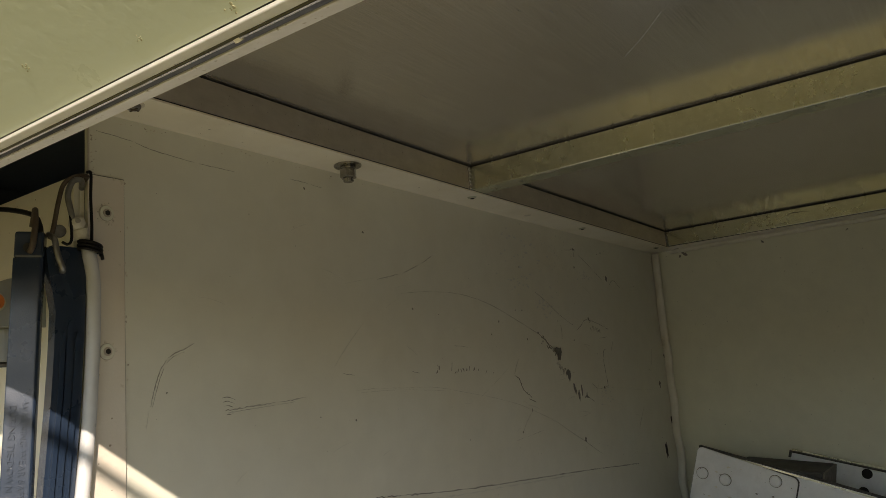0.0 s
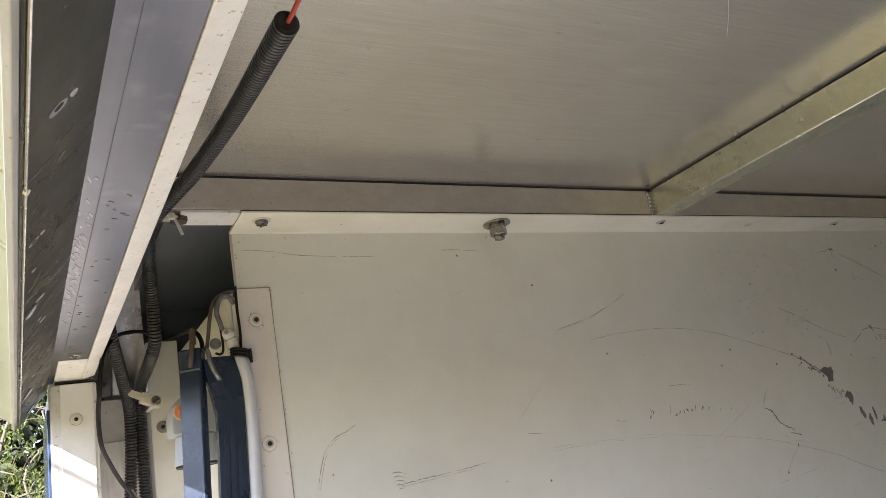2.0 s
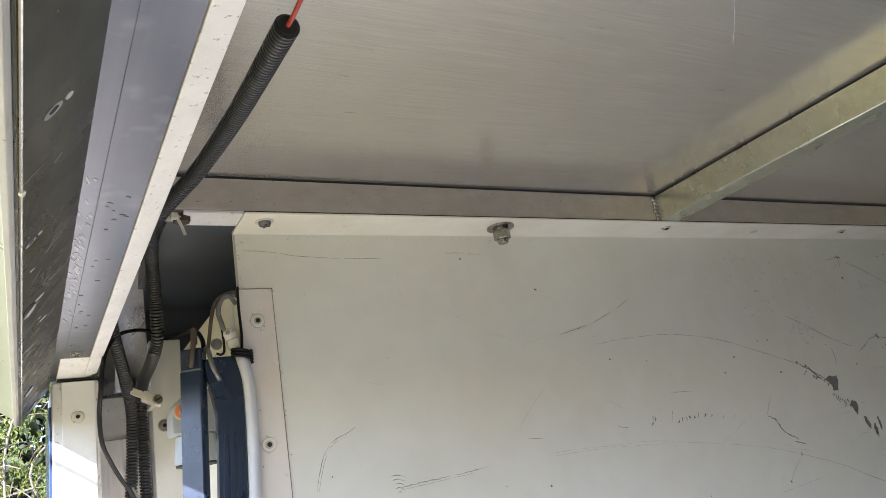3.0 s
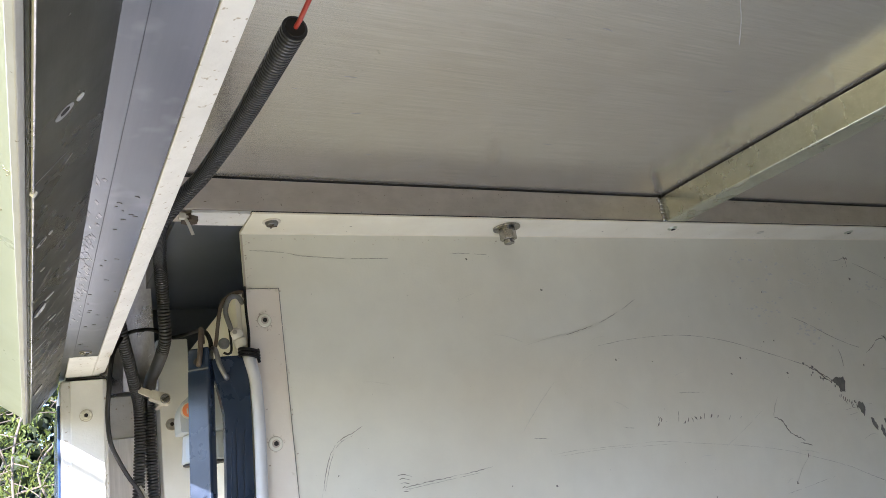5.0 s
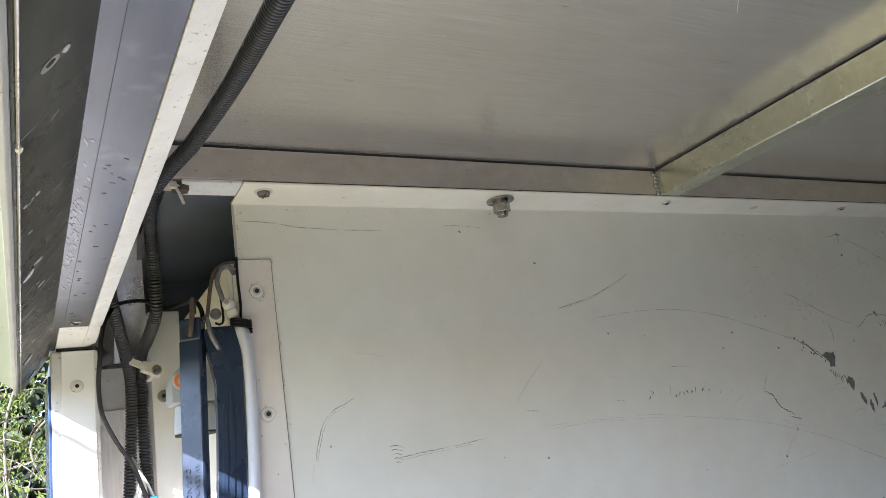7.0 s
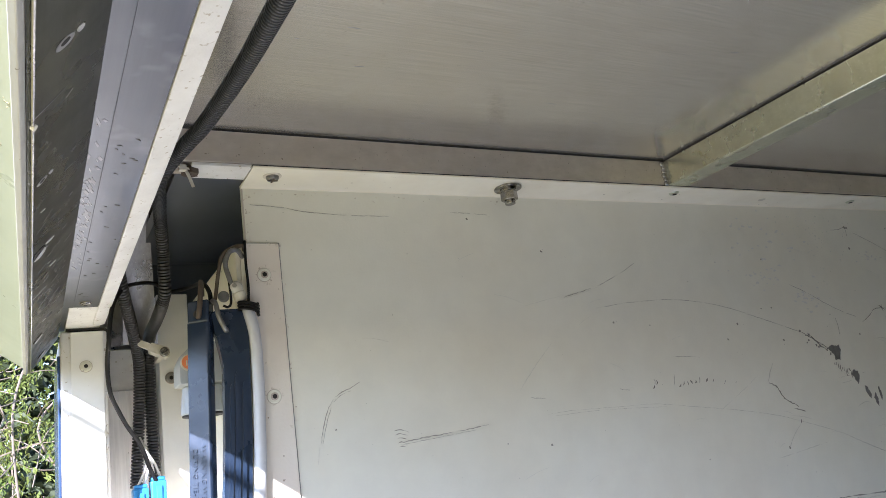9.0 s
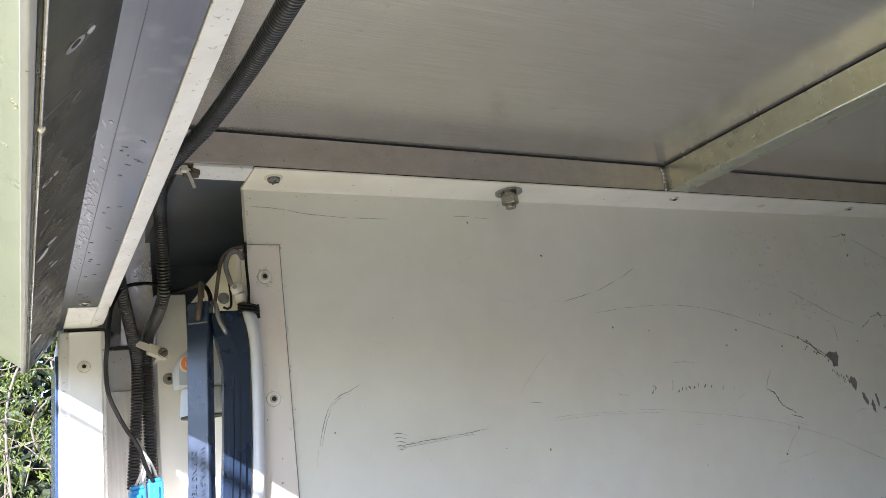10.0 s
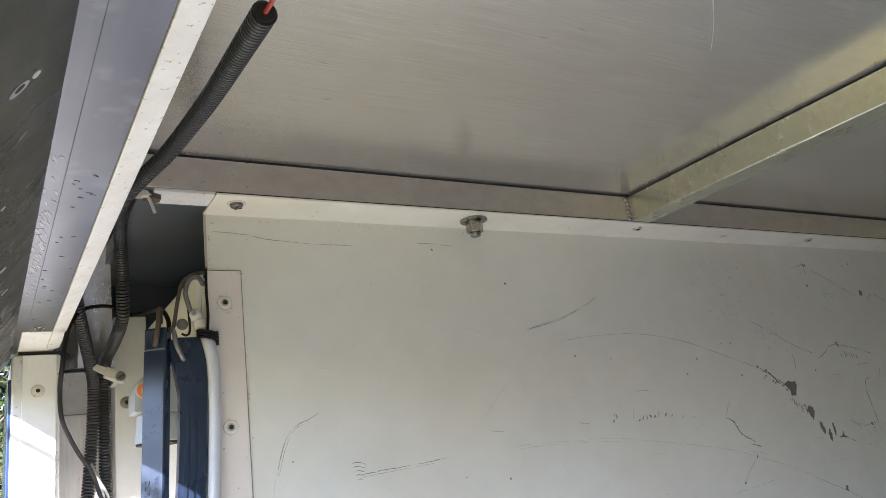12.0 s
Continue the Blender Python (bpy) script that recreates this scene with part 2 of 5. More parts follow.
def cyl(centre, axis, radius, depth, sides=20, bevel=0.0, bm=None, radius2=None):
    bm = bm or bmesh.new()
    q = Vector(axis).normalized().to_track_quat("Z", "Y").to_matrix().to_4x4()
    made = bmesh.ops.create_cone(bm, cap_ends=True, segments=sides, radius1=radius, radius2=radius if radius2 is None else radius2, depth=depth,
                                 matrix=Matrix.Translation(centre) @ q)
    if bevel:
        edges = [e for e in {e for v in made["verts"] for e in v.link_edges} if any(len(f.verts) > 4 for f in e.link_faces)]
        bmesh.ops.bevel(bm, geom=edges, offset=bevel, segments=2, profile=0.5, affect="EDGES")
    return bm


def prism(profile, a, b, to3d, bm=None, bevel=0.0):
    """A closed outline, extruded from a to b; to3d(u, v, w) lays it into space."""
    bm = bm or bmesh.new()
    lower = [bm.verts.new(to3d(u, v, a)) for u, v in profile]
    upper = [bm.verts.new(to3d(u, v, b)) for u, v in profile]
    k = len(profile)
    faces = [bm.faces.new(lower[::-1]), bm.faces.new(upper)]
    for i in range(k):
        faces.append(bm.faces.new((lower[i], lower[(i + 1) % k], upper[(i + 1) % k], upper[i])))
    bmesh.ops.recalc_face_normals(bm, faces=faces)
    if bevel:
        edges = list({e for f in faces[2:] for e in f.edges if e.verts[0] in lower and e.verts[1] in upper or e.verts[1] in lower and e.verts[0] in upper})
        bmesh.ops.bevel(bm, geom=edges, offset=bevel, segments=2, profile=0.5, affect="EDGES")
    return bm


def spline(points, step):
    """Catmull-Rom through the points, resampled at about one length."""
    pts = [Vector(p) for p in points]
    pts = [pts[0] * 2 - pts[1], *pts, pts[-1] * 2 - pts[-2]]
    fine = []
    for i in range(1, len(pts) - 2):
        a, b, c, d = pts[i - 1:i + 3]
        for k in range(24):
            t = k / 24
            fine.append(0.5 * (2 * b + (c - a) * t + (2 * a - 5 * b + 4 * c - d) * t * t + (3 * b - a - 3 * c + d) * t ** 3))
    fine.append(pts[-2])
    out, left = [fine[0]], step
    for a, b in zip(fine, fine[1:]):
        length = (b - a).length
        while length >= left and length > 1e-9:
            a = a + (b - a) * (left / length)
            length -= left
            out.append(a.copy())
            left = step
        left -= length
    if (out[-1] - fine[-1]).length > step * 0.3:
        out.append(fine[-1])
    return out


def sweep(points, radius, sides=10, step=0.004, bm=None, ribs=0.0, pitch=0.0, flat=1.0):
    """A round tube along a line; with ribs it is corrugated at that pitch."""
    bm = bm or bmesh.new()
    path = spline(points, pitch / 4 if pitch else step)
    up, rings = None, []
    for i, p in enumerate(path):
        way = (path[min(i + 1, len(path) - 1)] - path[max(i - 1, 0)]).normalized()
        if up is None:
            up = way.orthogonal().normalized()
        up = (up - way * up.dot(way)).normalized()
        side = way.cross(up)
        r = radius + (ribs if pitch and i % 4 != 3 else 0.0)
        rings.append([bm.verts.new(p + r * (math.cos(a) * up + math.sin(a) * side * flat)) for a in (2 * math.pi * k / sides for k in range(sides))])
    faces = []
    for a, b in zip(rings, rings[1:]):
        for k in range(sides):
            faces.append(bm.faces.new((a[k], a[(k + 1) % sides], b[(k + 1) % sides], b[k])))
    faces += [bm.faces.new(rings[0][::-1]), bm.faces.new(rings[-1])]
    bmesh.ops.recalc_face_normals(bm, faces=faces)
    return bm


DIRT = material("brown_dirt_ring", (0.50, 0.44, 0.37), 0.8, 0, (0.48, 0.43, 0.36), 0.7, 300.0)


def screw_head(parent, at, normal, radius=0.0045, name="screw", ring=None, mat=None):
    """A countersunk screw in a pale dished collar."""
    nrm = Vector(normal).normalized()
    at = Vector(at)
    part("dirt_ring", cyl(at + nrm * 0.0001, nrm, radius * 1.34, 0.0003, 20), DIRT, parent)
    collar = part("collar", cyl(at + nrm * 0.0006, nrm, radius * 1.24, 0.0012, 20, 0.0005), ring or WHITE, parent, smooth=False)
    head = part(name, cyl(at + nrm * 0.0011, nrm, radius * 0.72, 0.0014, 14, 0.0003), mat or ring or DIRT, parent)
    slot = part("recess", cyl(at + nrm * 0.0016, nrm, radius * 0.46, 0.0010, 6), DARKHOLE, parent)
    return head


# ---- setting: ground, canopy shell ----
ground_bm = bmesh.new()
bmesh.ops.create_grid(ground_bm, x_segments=60, y_segments=60, size=400)
for v in ground_bm.verts:
    v.co.z = -Z + (0.12 * noise.noise(v.co * 0.05) if v.co.length > 6 else 0.0)
part("ground", ground_bm, GRASS, None, "sunlit dry meadow grass round the vehicle", kind="structure", category="grass")

TOP = 0.0274         # underside of the roof sheet
WALL_R = 1.055       # inner face of the far side wall
BACK = -1.15         # end of the compartment behind the camera
DECK = -0.50         # floor of the compartment

# roof sheet
ceiling_bm = box((-0.135, BACK, TOP), (1.10, 0.42, TOP + 0.030))
part("ceiling", ceiling_bm, SHEET, None, "dull brushed aluminium roof sheet with faint grain", kind="structure", category="ceiling")

# end wall of the compartment: a folded painted panel with a flange under the roof frame
north = thing("wall_north", (0.5, 0.0, DECK), "scratched white painted aluminium partition panel, top edge folded", "wall", kind="structure")
part("panel", prism([(0.0, -0.0026), (0.0, DECK), (0.003, DECK), (0.003, -0.0026)], 0.012, WALL_R, lambda u, v, w: (w, u, v)), WHITE, north)
flange = part("flange", prism([(0.003, -0.0024), (-0.0002, -0.0030), (-0.0014, -0.0022), (-0.0388, -0.0014), (-0.0388, -0.0002), (0.003, -0.0002)], 0.0, 1.0, lambda u, v, w: (0.012 + (WALL_R - 0.012) * w, u, v)), CREAM, north, "cream painted fold below the roof frame")
part("edge_plate", box((0.0115, -0.0016, DECK), (0.0370, 0.0, -0.0470), 0.0004), PLATEPAINT, north, "narrow cover plate with screw collars")
part("edge_stain", box((0.0119, -0.0004, -0.0465), (0.0132, 0.0, -0.0035)), DIRT, north, "brown dirt along the panel edge")
part("seam", box((0.0371, -0.0003, DECK), (0.0378, 0.0, -0.0468)), DARKGREY, north, "dirt line along the plate")
part("seam", box((0.0115, -0.0003, -0.0469), (0.0378, 0.0, -0.0462)), DARKGREY, north)

# far side wall
east = thing("wall_east", (WALL_R, -0.7, DECK), "white painted side wall panel, dusty and plain", "wall", kind="structure")
part("panel", box((WALL_R, BACK, DECK), (WALL_R + 0.02, -0.0005, -0.0018)), EASTPAINT, east)
part("flange", box((1.0175, BACK, -0.0016), (WALL_R + 0.02, -0.0392, -0.0002), 0.0003), SEALANT, east)
roof_bead = [(WALL_R - 0.003 + 0.002 * noise.noise((0.4, 0.1, 5.3 * k)), -0.03 - 0.05 * k, -0.004 + 0.001 * noise.noise((0.1, 0.6, 4.1 * k))) for k in range(22)]
part("sealant_bead", sweep(roof_bead, 0.0042, 8, 0.012), SEALANT, east, smooth=True)
bead_pts = [(WALL_R - 0.0125 + 0.008 * noise.noise((0.3, 0.7, 2.31 * k)), -0.006 + 0.002 * noise.noise((0.9, 0.2, 3.7 * k)), -0.006 - 0.0255 * k) for k in range(20)]
part("sealant_bead", sweep(bead_pts, 0.0092, 12, 0.006, flat=0.6), SEALANT, east, "lumpy white sealant bead", smooth=True)

# closing walls and floor
# unseen end wall, kept dark so less light bounces to the right side
part("wall_south", box((-0.06, BACK - 0.03, DECK), (WALL_R + 0.02, BACK - 0.0005, TOP)), DARKGREY, None, "unseen end panel of the compartment, dark grey to cut bounced light", kind="structure", category="wall")
part("wall_west", box((-0.0842, BACK, DECK), (-0.0760, -1.00, -0.0795)), WHITE, None, "white painted side panel beside the open bay", kind="structure", category="wall")
# unseen floor; its height and bluish tint are chosen to bounce light up
part("floor", box((-0.06, BACK, DECK - 0.03), (WALL_R + 0.02, 0.42, DECK)), TREADPLATE, None, "unseen canopy floor, height and blue-grey tint set for bounced light", kind="structure", category="floor")
part("wall_far_end", box((0.02, 0.40, DECK), (WALL_R + 0.02, 0.42, TOP)), WHITE, None, "white painted closing panel behind the partition", kind="structure", category="wall")
part("vehicle_side", box((-0.10, BACK, -Z + 0.002), (1.06, 0.22, DECK - 0.0305), 0.01), WHITE, None, "white painted vehicle tray side", kind="structure", category="vehicle body")

# roof frame: square tubes round the roof and one cross beam, welded
frame_top = 0.0253
rail = thing("roof_frame", (0.5, -0.02, 0.0), "welded bare aluminium square tube frame under the roof", "frame", kind="structure")
part("rail", box((-0.060, -0.0390, 0.0008), (1.0160, -0.0140, frame_top), 0.0008), TUBE_X, rail)
part("rail", box((1.0165, BACK, 0.0008), (1.0415, -0.0140, frame_top), 0.0008), TUBE, rail)
part("rail", box((0.4143, BACK, -0.0002), (0.4392, -0.0392, frame_top), 0.0013, None, 3), TUBE, rail, "cross beam of square tube")
for lo, hi in (((0.012, -0.0384, -0.0002), (1.0160, -0.016, 0.0008)), ((1.0172, BACK, -0.0002), (1.04, -0.0392, 0.0008)), ((-0.06, -0.0378, frame_top), (1.0160, -0.016, TOP)), ((1.0178, BACK, frame_top), (1.04, -0.016, TOP)), ((0.4158, BACK, frame_top), (0.4360, -0.0395, TOP))):
    part("seal_strip", box(lo, hi), BLACKSEAL, rail, "black sealant line under the sheet")
part("end_plate", box((-0.0300, -0.0386, -0.0018), (0.0112, -0.0145, 0.0006), 0.0004), CHALK, rail, "dirty pale plate under the rail end")
for x, y in ((0.4122, -0.0396), (1.0150, -0.0396)):
    bm = bmesh.new()
    for k in range(6):
        bmesh.ops.create_uvsphere(bm, u_segments=10, v_segments=6, radius=0.0036, matrix=Matrix.Translation((x + 0.0008 * math.sin(k * 2.1), y, 0.002 + 0.0040 * k)) @ Matrix.Diagonal((1.0, 0.6, 0.75, 1)))
    part("weld", bm, STEEL, rail, "rippled weld bead", smooth=True)

# opening on the vehicle's side: header, post, raised door
header = thing("door_header", (-0.09, -0.6, -0.079), "aluminium header rail over the side opening, worn white lip", "door frame", kind="structure")
part("lip", prism([(-0.0846, -0.0792), (-0.0746, -0.0762), (-0.0746, -0.0665), (-0.0846, -0.0665)], BACK, 0.1280, lambda u, v, w: (u, w, v), bevel=0.0007), CHALK, header, "chipped chalky white lower lip")
part("end_lip", box((-0.1040, 0.0550, -0.0788), (-0.0846, 0.1280, -0.0690), 0.0006), CHALK, header)
part("channel", prism([(-0.1140, -0.0786), (-0.1015, -0.0786), (-0.1012, -0.07845), (-0.0849, -0.0785), (-0.0849, -0.0700), (-0.1140, -0.0700)], BACK, 0.0548, lambda u, v, w: (u, w, v)), GREYALU, header, "blue-grey aluminium channel with a fine ridge")
part("hinge_strip", box((-0.1150, BACK, -0.0784), (-0.1141, 0.0548, -0.0690), 0.0002), DARKALU, header, "dark strip beside the door hinge")
for name, mat, count, seed, note in (("scuff", SMEAR, 26, 4100, "bright rubbed marks"), ("rub_mark", PALERUB, 60, 4200, "dull pale rubbed patches"), ("scrape", SCRATCH, 22, 4300, "short dark scrapes")):
    bm = bmesh.new()
    for k in range(count):
        rng = random.Random(seed + k)
        w, x = rng.gauss(-0.135, 0.055), -0.1026 - abs(rng.gauss(0, 0.0042))
        l, h = (rng.uniform(0.003, 0.011), rng.uniform(0.0005, 0.0014)) if name == "rub_mark" else (rng.uniform(0.001, 0.006), rng.uniform(0.0001, 0.00035))
        if x > -0.1132 and w < 0.045:
            prism([(-l * 0.5, 0.0), (-l * 0.1, -h), (l * 0.5, 0.0), (l * 0.1, h)], -0.07870 - 0.000001 * k, -0.0784, lambda p, q, u, w=w, x=x: (x + q + p * 0.18, w + p, u), bm)
    part(name, bm, mat, header, note)
for k in range(26):
    rng = random.Random(4400 + k)
    x, y, l = rng.uniform(-0.1000, -0.0865), rng.uniform(-0.26, 0.035), rng.uniform(0.0004, 0.0013)
    part("dirt_mark", prism([(-l, 0.0), (0.0, -0.0002), (l, 0.0), (0.0, 0.0002)], -0.0787, -0.0782, lambda p, q, u, x=x, y=y: (x + p, y + q + p * 0.3, u)), SCRATCH, header)
part("channel_end", box((-0.1140, 0.0550, -0.0785), (-0.1042, 0.1400, -0.0700), 0.0006), GREYALU, header)
part("web", box((-0.1136, BACK, -0.0695), (-0.0750, 0.2100, TOP - 0.0003), 0.001), TUBE, header)
screw_head(header, (-0.094, 0.040, -0.0785), (0, 0, -1), 0.0032, ring=STEEL)

post = thing("door_post", (-0.09, 0.135, DECK), "white painted door post with screwed cover strip", "door frame", kind="structure")
part("cover_strip", box((-0.1005, 0.1260, DECK), (-0.0765, 0.1285, -0.0822), 0.0005), POSTPAINT, post)
part("joint", box((-0.1035, 0.1275, -0.0808), (-0.0745, 0.2200, -0.0791)), DARKHOLE, post, "dark open joint")
part("post_body", box((-0.1076, 0.1290, DECK), (-0.0735, 0.2300, -0.0810), 0.002), CHALK, post)
part("side_trim", box((-0.1098, 0.1310, DECK), (-0.1078, 0.2300, -0.1000), 0.0006), BODYBLUE, post, "blue trim edge of the body")
screw_head(post, (-0.0895, 0.1260, -0.1105), (0, -1, 0), 0.0036, ring=WHITE)
part("recess_plate", box((-0.0733, 0.2150, DECK), (-0.0250, 0.2250, -0.1215), 0.0004), ZINC, post, "dull aluminium back of the wiring recess")
part("recess_plate", box((-0.0733, 0.2190, -0.1205), (-0.0250, 0.2260, -0.0830), 0.0004), CHALK, post)
part("recess_plate", box((-0.0733, 0.2230, -0.0820), (-0.0250, 0.2300, 0.0012), 0.0004), DULLALU, post, "dull brushed aluminium sheet")
bracket = prism([(-0.0733, 0.2160), (-0.0540, 0.2000), (-0.0245, 0.2000), (-0.0245, 0.2015), (-0.0535, 0.2015), (-0.0733, 0.2178)], -0.0815, 0.0268, lambda u, v, w: (u - 0.22 * (u + 0.0733) * (w + 0.0815) / 0.1083, v - 0.55 * (w + 0.0815), w))
part("corner_angle", bracket, DULLALU, post, "folded bright metal bracket plate leaning forward")
part("inner_post", box((-0.0240, 0.1990, DECK), (0.0040, 0.2250, -0.0355), 0.001), POSTPAINT, post, "white painted inner post face")
screw_head(post, (-0.0140, 0.1990, -0.1150), (0, -1, 0), 0.0042, ring=STEEL)

# space beside the partition
part("panel_return", box((0.0087, 0.0032, DECK), (0.0119, 0.1985, -0.0482)), CREAM, None, "cream painted return of the partition edge", kind="structure", category="lining")
part("side_lining", box((0.0050, 0.0035, DECK), (0.0085, 0.1985, -0.0480), 0.0005), CREAM, None, "cream painted lining behind the partition edge", kind="structure", category="lining")
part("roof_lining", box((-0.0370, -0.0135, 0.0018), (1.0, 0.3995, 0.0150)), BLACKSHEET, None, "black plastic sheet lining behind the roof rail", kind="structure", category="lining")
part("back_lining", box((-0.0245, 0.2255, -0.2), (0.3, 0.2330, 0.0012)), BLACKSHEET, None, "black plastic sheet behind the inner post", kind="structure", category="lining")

# raised door: hinged along the header, leaning up and out
LIP = Vector((-0.1315, 0.0, -0.1098))
LEAN = radians(37)
ALONG = Vector((-math.cos(LEAN), 0, math.sin(LEAN)))
DOWN = Vector((-math.sin(LEAN), 0, -math.cos(LEAN)))
DOOR_END, DOOR_LEN = 0.156, 0.62


def door_space(u, v, w):
    """u along the leaf from its hinge edge, v out of its inner face, w along the vehicle."""
    return LIP + ALONG * u + DOWN * v + Vector((0, w, 0))


DOOR_MARKS = ((0.0065, -0.3180, 0.0011), (0.0180, -0.2363, 0.0008), (0.0100, -0.2838, 0.0006), (0.0450, -0.2900, 0.0014))
door = thing("door_1", (-0.35, -0.6, 0.05), "raised top-hinged canopy door, white painted inside with aluminium edge", "door", kind="structure")
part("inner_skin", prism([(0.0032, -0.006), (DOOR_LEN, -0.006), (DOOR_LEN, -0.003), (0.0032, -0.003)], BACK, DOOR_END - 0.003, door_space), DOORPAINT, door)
part("outer_skin", prism([(0.0005, -0.037), (DOOR_LEN, -0.037), (DOOR_LEN, -0.034), (0.0005, -0.034)], BACK, DOOR_END, door_space), WHITE, door)
part("hinge_edge", prism([(-0.001, -0.0370), (0.0, -0.0370), (0.0, -0.0025), (-0.001, -0.0025)], BACK, DOOR_END, door_space), DARKALU, door, "dark worn aluminium hinge edge with holes")
part("edge_lip", prism([(0.0003, -0.0030), (0.0029, -0.0030), (0.0029, 0.0), (0.0003, 0.0)], BACK, DOOR_END, door_space, bevel=0.0004), DOORLIP, door, "pale worn lip along the door, darkened as in shade")
part("edge_bead", sweep([door_space(-0.0014, -0.0034, BACK), door_space(-0.0014, -0.0034, -0.6), door_space(-0.0014, -0.0034, DOOR_END)], 0.00055, 8, 0.2), DULLALU, door, "thin grey bead along the lip")
part("end_cap", prism([(0.004, -0.0335), (DOOR_LEN, -0.0335), (DOOR_LEN, -0.0065), (0.004, -0.0065)], DOOR_END - 0.003, DOOR_END, door_space), DARKALU, door)
part("far_edge", prism([(DOOR_LEN, -0.0335), (DOOR_LEN + 0.002, -0.0335), (DOOR_LEN + 0.002, -0.003), (DOOR_LEN, -0.003)], BACK, DOOR_END, door_space), DARKALU, door)


def oval(w, v, long, wide, lift, turn=0.8):
    """A thin oval plate on the hinge edge, its long axis slanting across the edge."""
    ring = [(long * math.cos(6.2832 * k / 20), wide * math.sin(6.2832 * k / 20)) for k in range(20)]
    return prism(ring, -0.0010 - lift, -0.00095, lambda p, q, u: door_space(u, v - p * math.sin(turn) - q * math.cos(turn), w - p * math.cos(turn) + q * math.sin(turn)))


ACROSS = radians(90)
for w, v, r in ((-0.3440, -0.0165, 0.0019), (-0.2572, -0.0090, 0.0014)):
    part("hole_rim", oval(w, v, r * 2.0, r * 1.25, 0.0002, ACROSS), RUBBED, door, "rubbed metal rim round the hole")
    part("hole", oval(w - r * 0.3, v, r * 1.0, r * 0.62, 0.0003, ACROSS), DARKHOLE, door, "dark screw hole")
    part("burr", oval(w, v - r * 3.4, r * 0.8, r * 0.75, 0.0003, ACROSS), SMEAR, door, "bare metal burr beside the hole, sun glint in its colour")
for w, v, r in ((-0.1650, -0.0092, 0.0046), (0.0459, -0.0112, 0.0048), (0.1340, -0.0165, 0.0046), (-0.3880, -0.0285, 0.0034)):
    part("hole", oval(w - r * 0.5, v + r * 0.1, r * 1.0, r * 1.2, 0.0002, ACROSS), DARKHOLE, door, "dark torn screw hole")
    moon = [(r * (0.95 * math.cos(a)), r * 0.8 * math.sin(a)) for a in [0.3 + 3.3 * k / 12 for k in range(13)]]
    part("burr", prism(moon, -0.0015, -0.0012, lambda p, q, u, w=w, v=v: door_space(u, v + p * 0.9, w + q * 1.4)), SMEAR, door, "bent metal edge of the hole, sun glint in its colour")
for w, v, r in ((-0.2230, -0.0102, 0.0011), (-0.1202, -0.0199, 0.0021), (-0.1300, -0.0170, 0.0010), (-0.1695, -0.0161, 0.0024), (0.0037, -0.0165, 0.0016), (-0.4030, -0.0110, 0.0030)):
    part("chip", oval(w, v, r * 1.3, r * 0.6, 0.0003, ACROSS + 0.4), SMEAR, door, "bare metal chip, sun glint in its colour")
part("bead_blob", oval(-0.3120, -0.0036, 0.0010, 0.0016, 0.0012, ACROSS), SEALANT, door, "small white blob on the bead")
part("scratch", prism([(-0.3153, -0.0050), (-0.3148, -0.0050), (-0.3152, -0.0190)], -0.00112, -0.00095, lambda w, v, u: door_space(u, v, w)), RUBBED, door, "long fine scratch")
part("scratch", prism([(-0.0905, -0.0040), (-0.0890, -0.0040), (-0.0835, -0.0165), (-0.0845, -0.0165)], -0.00112, -0.00095, lambda w, v, u: door_space(u, v, w)), SMEAR, door, "bright scrape across the edge")
# real scuffs, but crowded and widened near the end to imitate a grazing reflection
bm = bmesh.new()
for k in range(230):
    rng = random.Random(3000 + k)
    w, v = 0.150 - abs(rng.gauss(0, 0.17)), rng.uniform(-0.031, -0.005)
    slant = rng.uniform(-0.3, 0.8)
    near = 1.0 + 2.5 * max(0.0, min(1.0, (w + 0.18) / 0.25)) * rng.random()
    l, h = rng.uniform(0.001, 0.008) * (0.4 + 0.6 * rng.random()), rng.uniform(0.00004, 0.00018) * near
    if -0.0335 < v - l * 0.5 and v + l * 0.5 < -0.0045 and w < 0.149:
        prism([(-l * 0.5, 0.0), (0, -h), (l * 0.5, 0.0), (l * 0.1, h)], -0.00110 - 0.000001 * k, -0.00095, lambda p, q, u, w=w, v=v: door_space(u, v + p, w + q + p * slant), bm)
part("scuffing", bm, RUBBED, door, "fine rubbed scratches, thickened near the end to imitate grazing sheen")
for k, (u, w, q) in enumerate(DOOR_MARKS):
    rng = random.Random(7000 + k)
    bm = bmesh.new()
    for j in range(7):
        a, b, r = u + rng.gauss(0, q), w + rng.gauss(0, q), q * rng.uniform(0.15, 0.5)
        ring = [(r * rng.uniform(0.6, 1.2) * math.cos(6.2832 * i / 9), r * rng.uniform(0.6, 1.2) * math.sin(6.2832 * i / 9)) for i in range(9)]
        prism(ring, -0.0031, -0.0028 + 0.00001 * j, lambda p, c, v, a=a, b=b: door_space(a + p, v, b + c), bm)
    part("stain", bm, DOORSTAIN, door, "brownish mark on the paint")
# unseen rod and clips, added so a thin shadow band crosses post and straps
rod = LIP + Vector((-0.4095, 0, 0.2801))
part("latch_rod", sweep([rod + Vector((0, BACK, 0)), rod + Vector((0, -0.7, 0)), rod + Vector((0, DOOR_END, 0))], 0.0039, 12, 0.2), STEEL, door, "unseen thin rod added to cast a narrow shadow band")
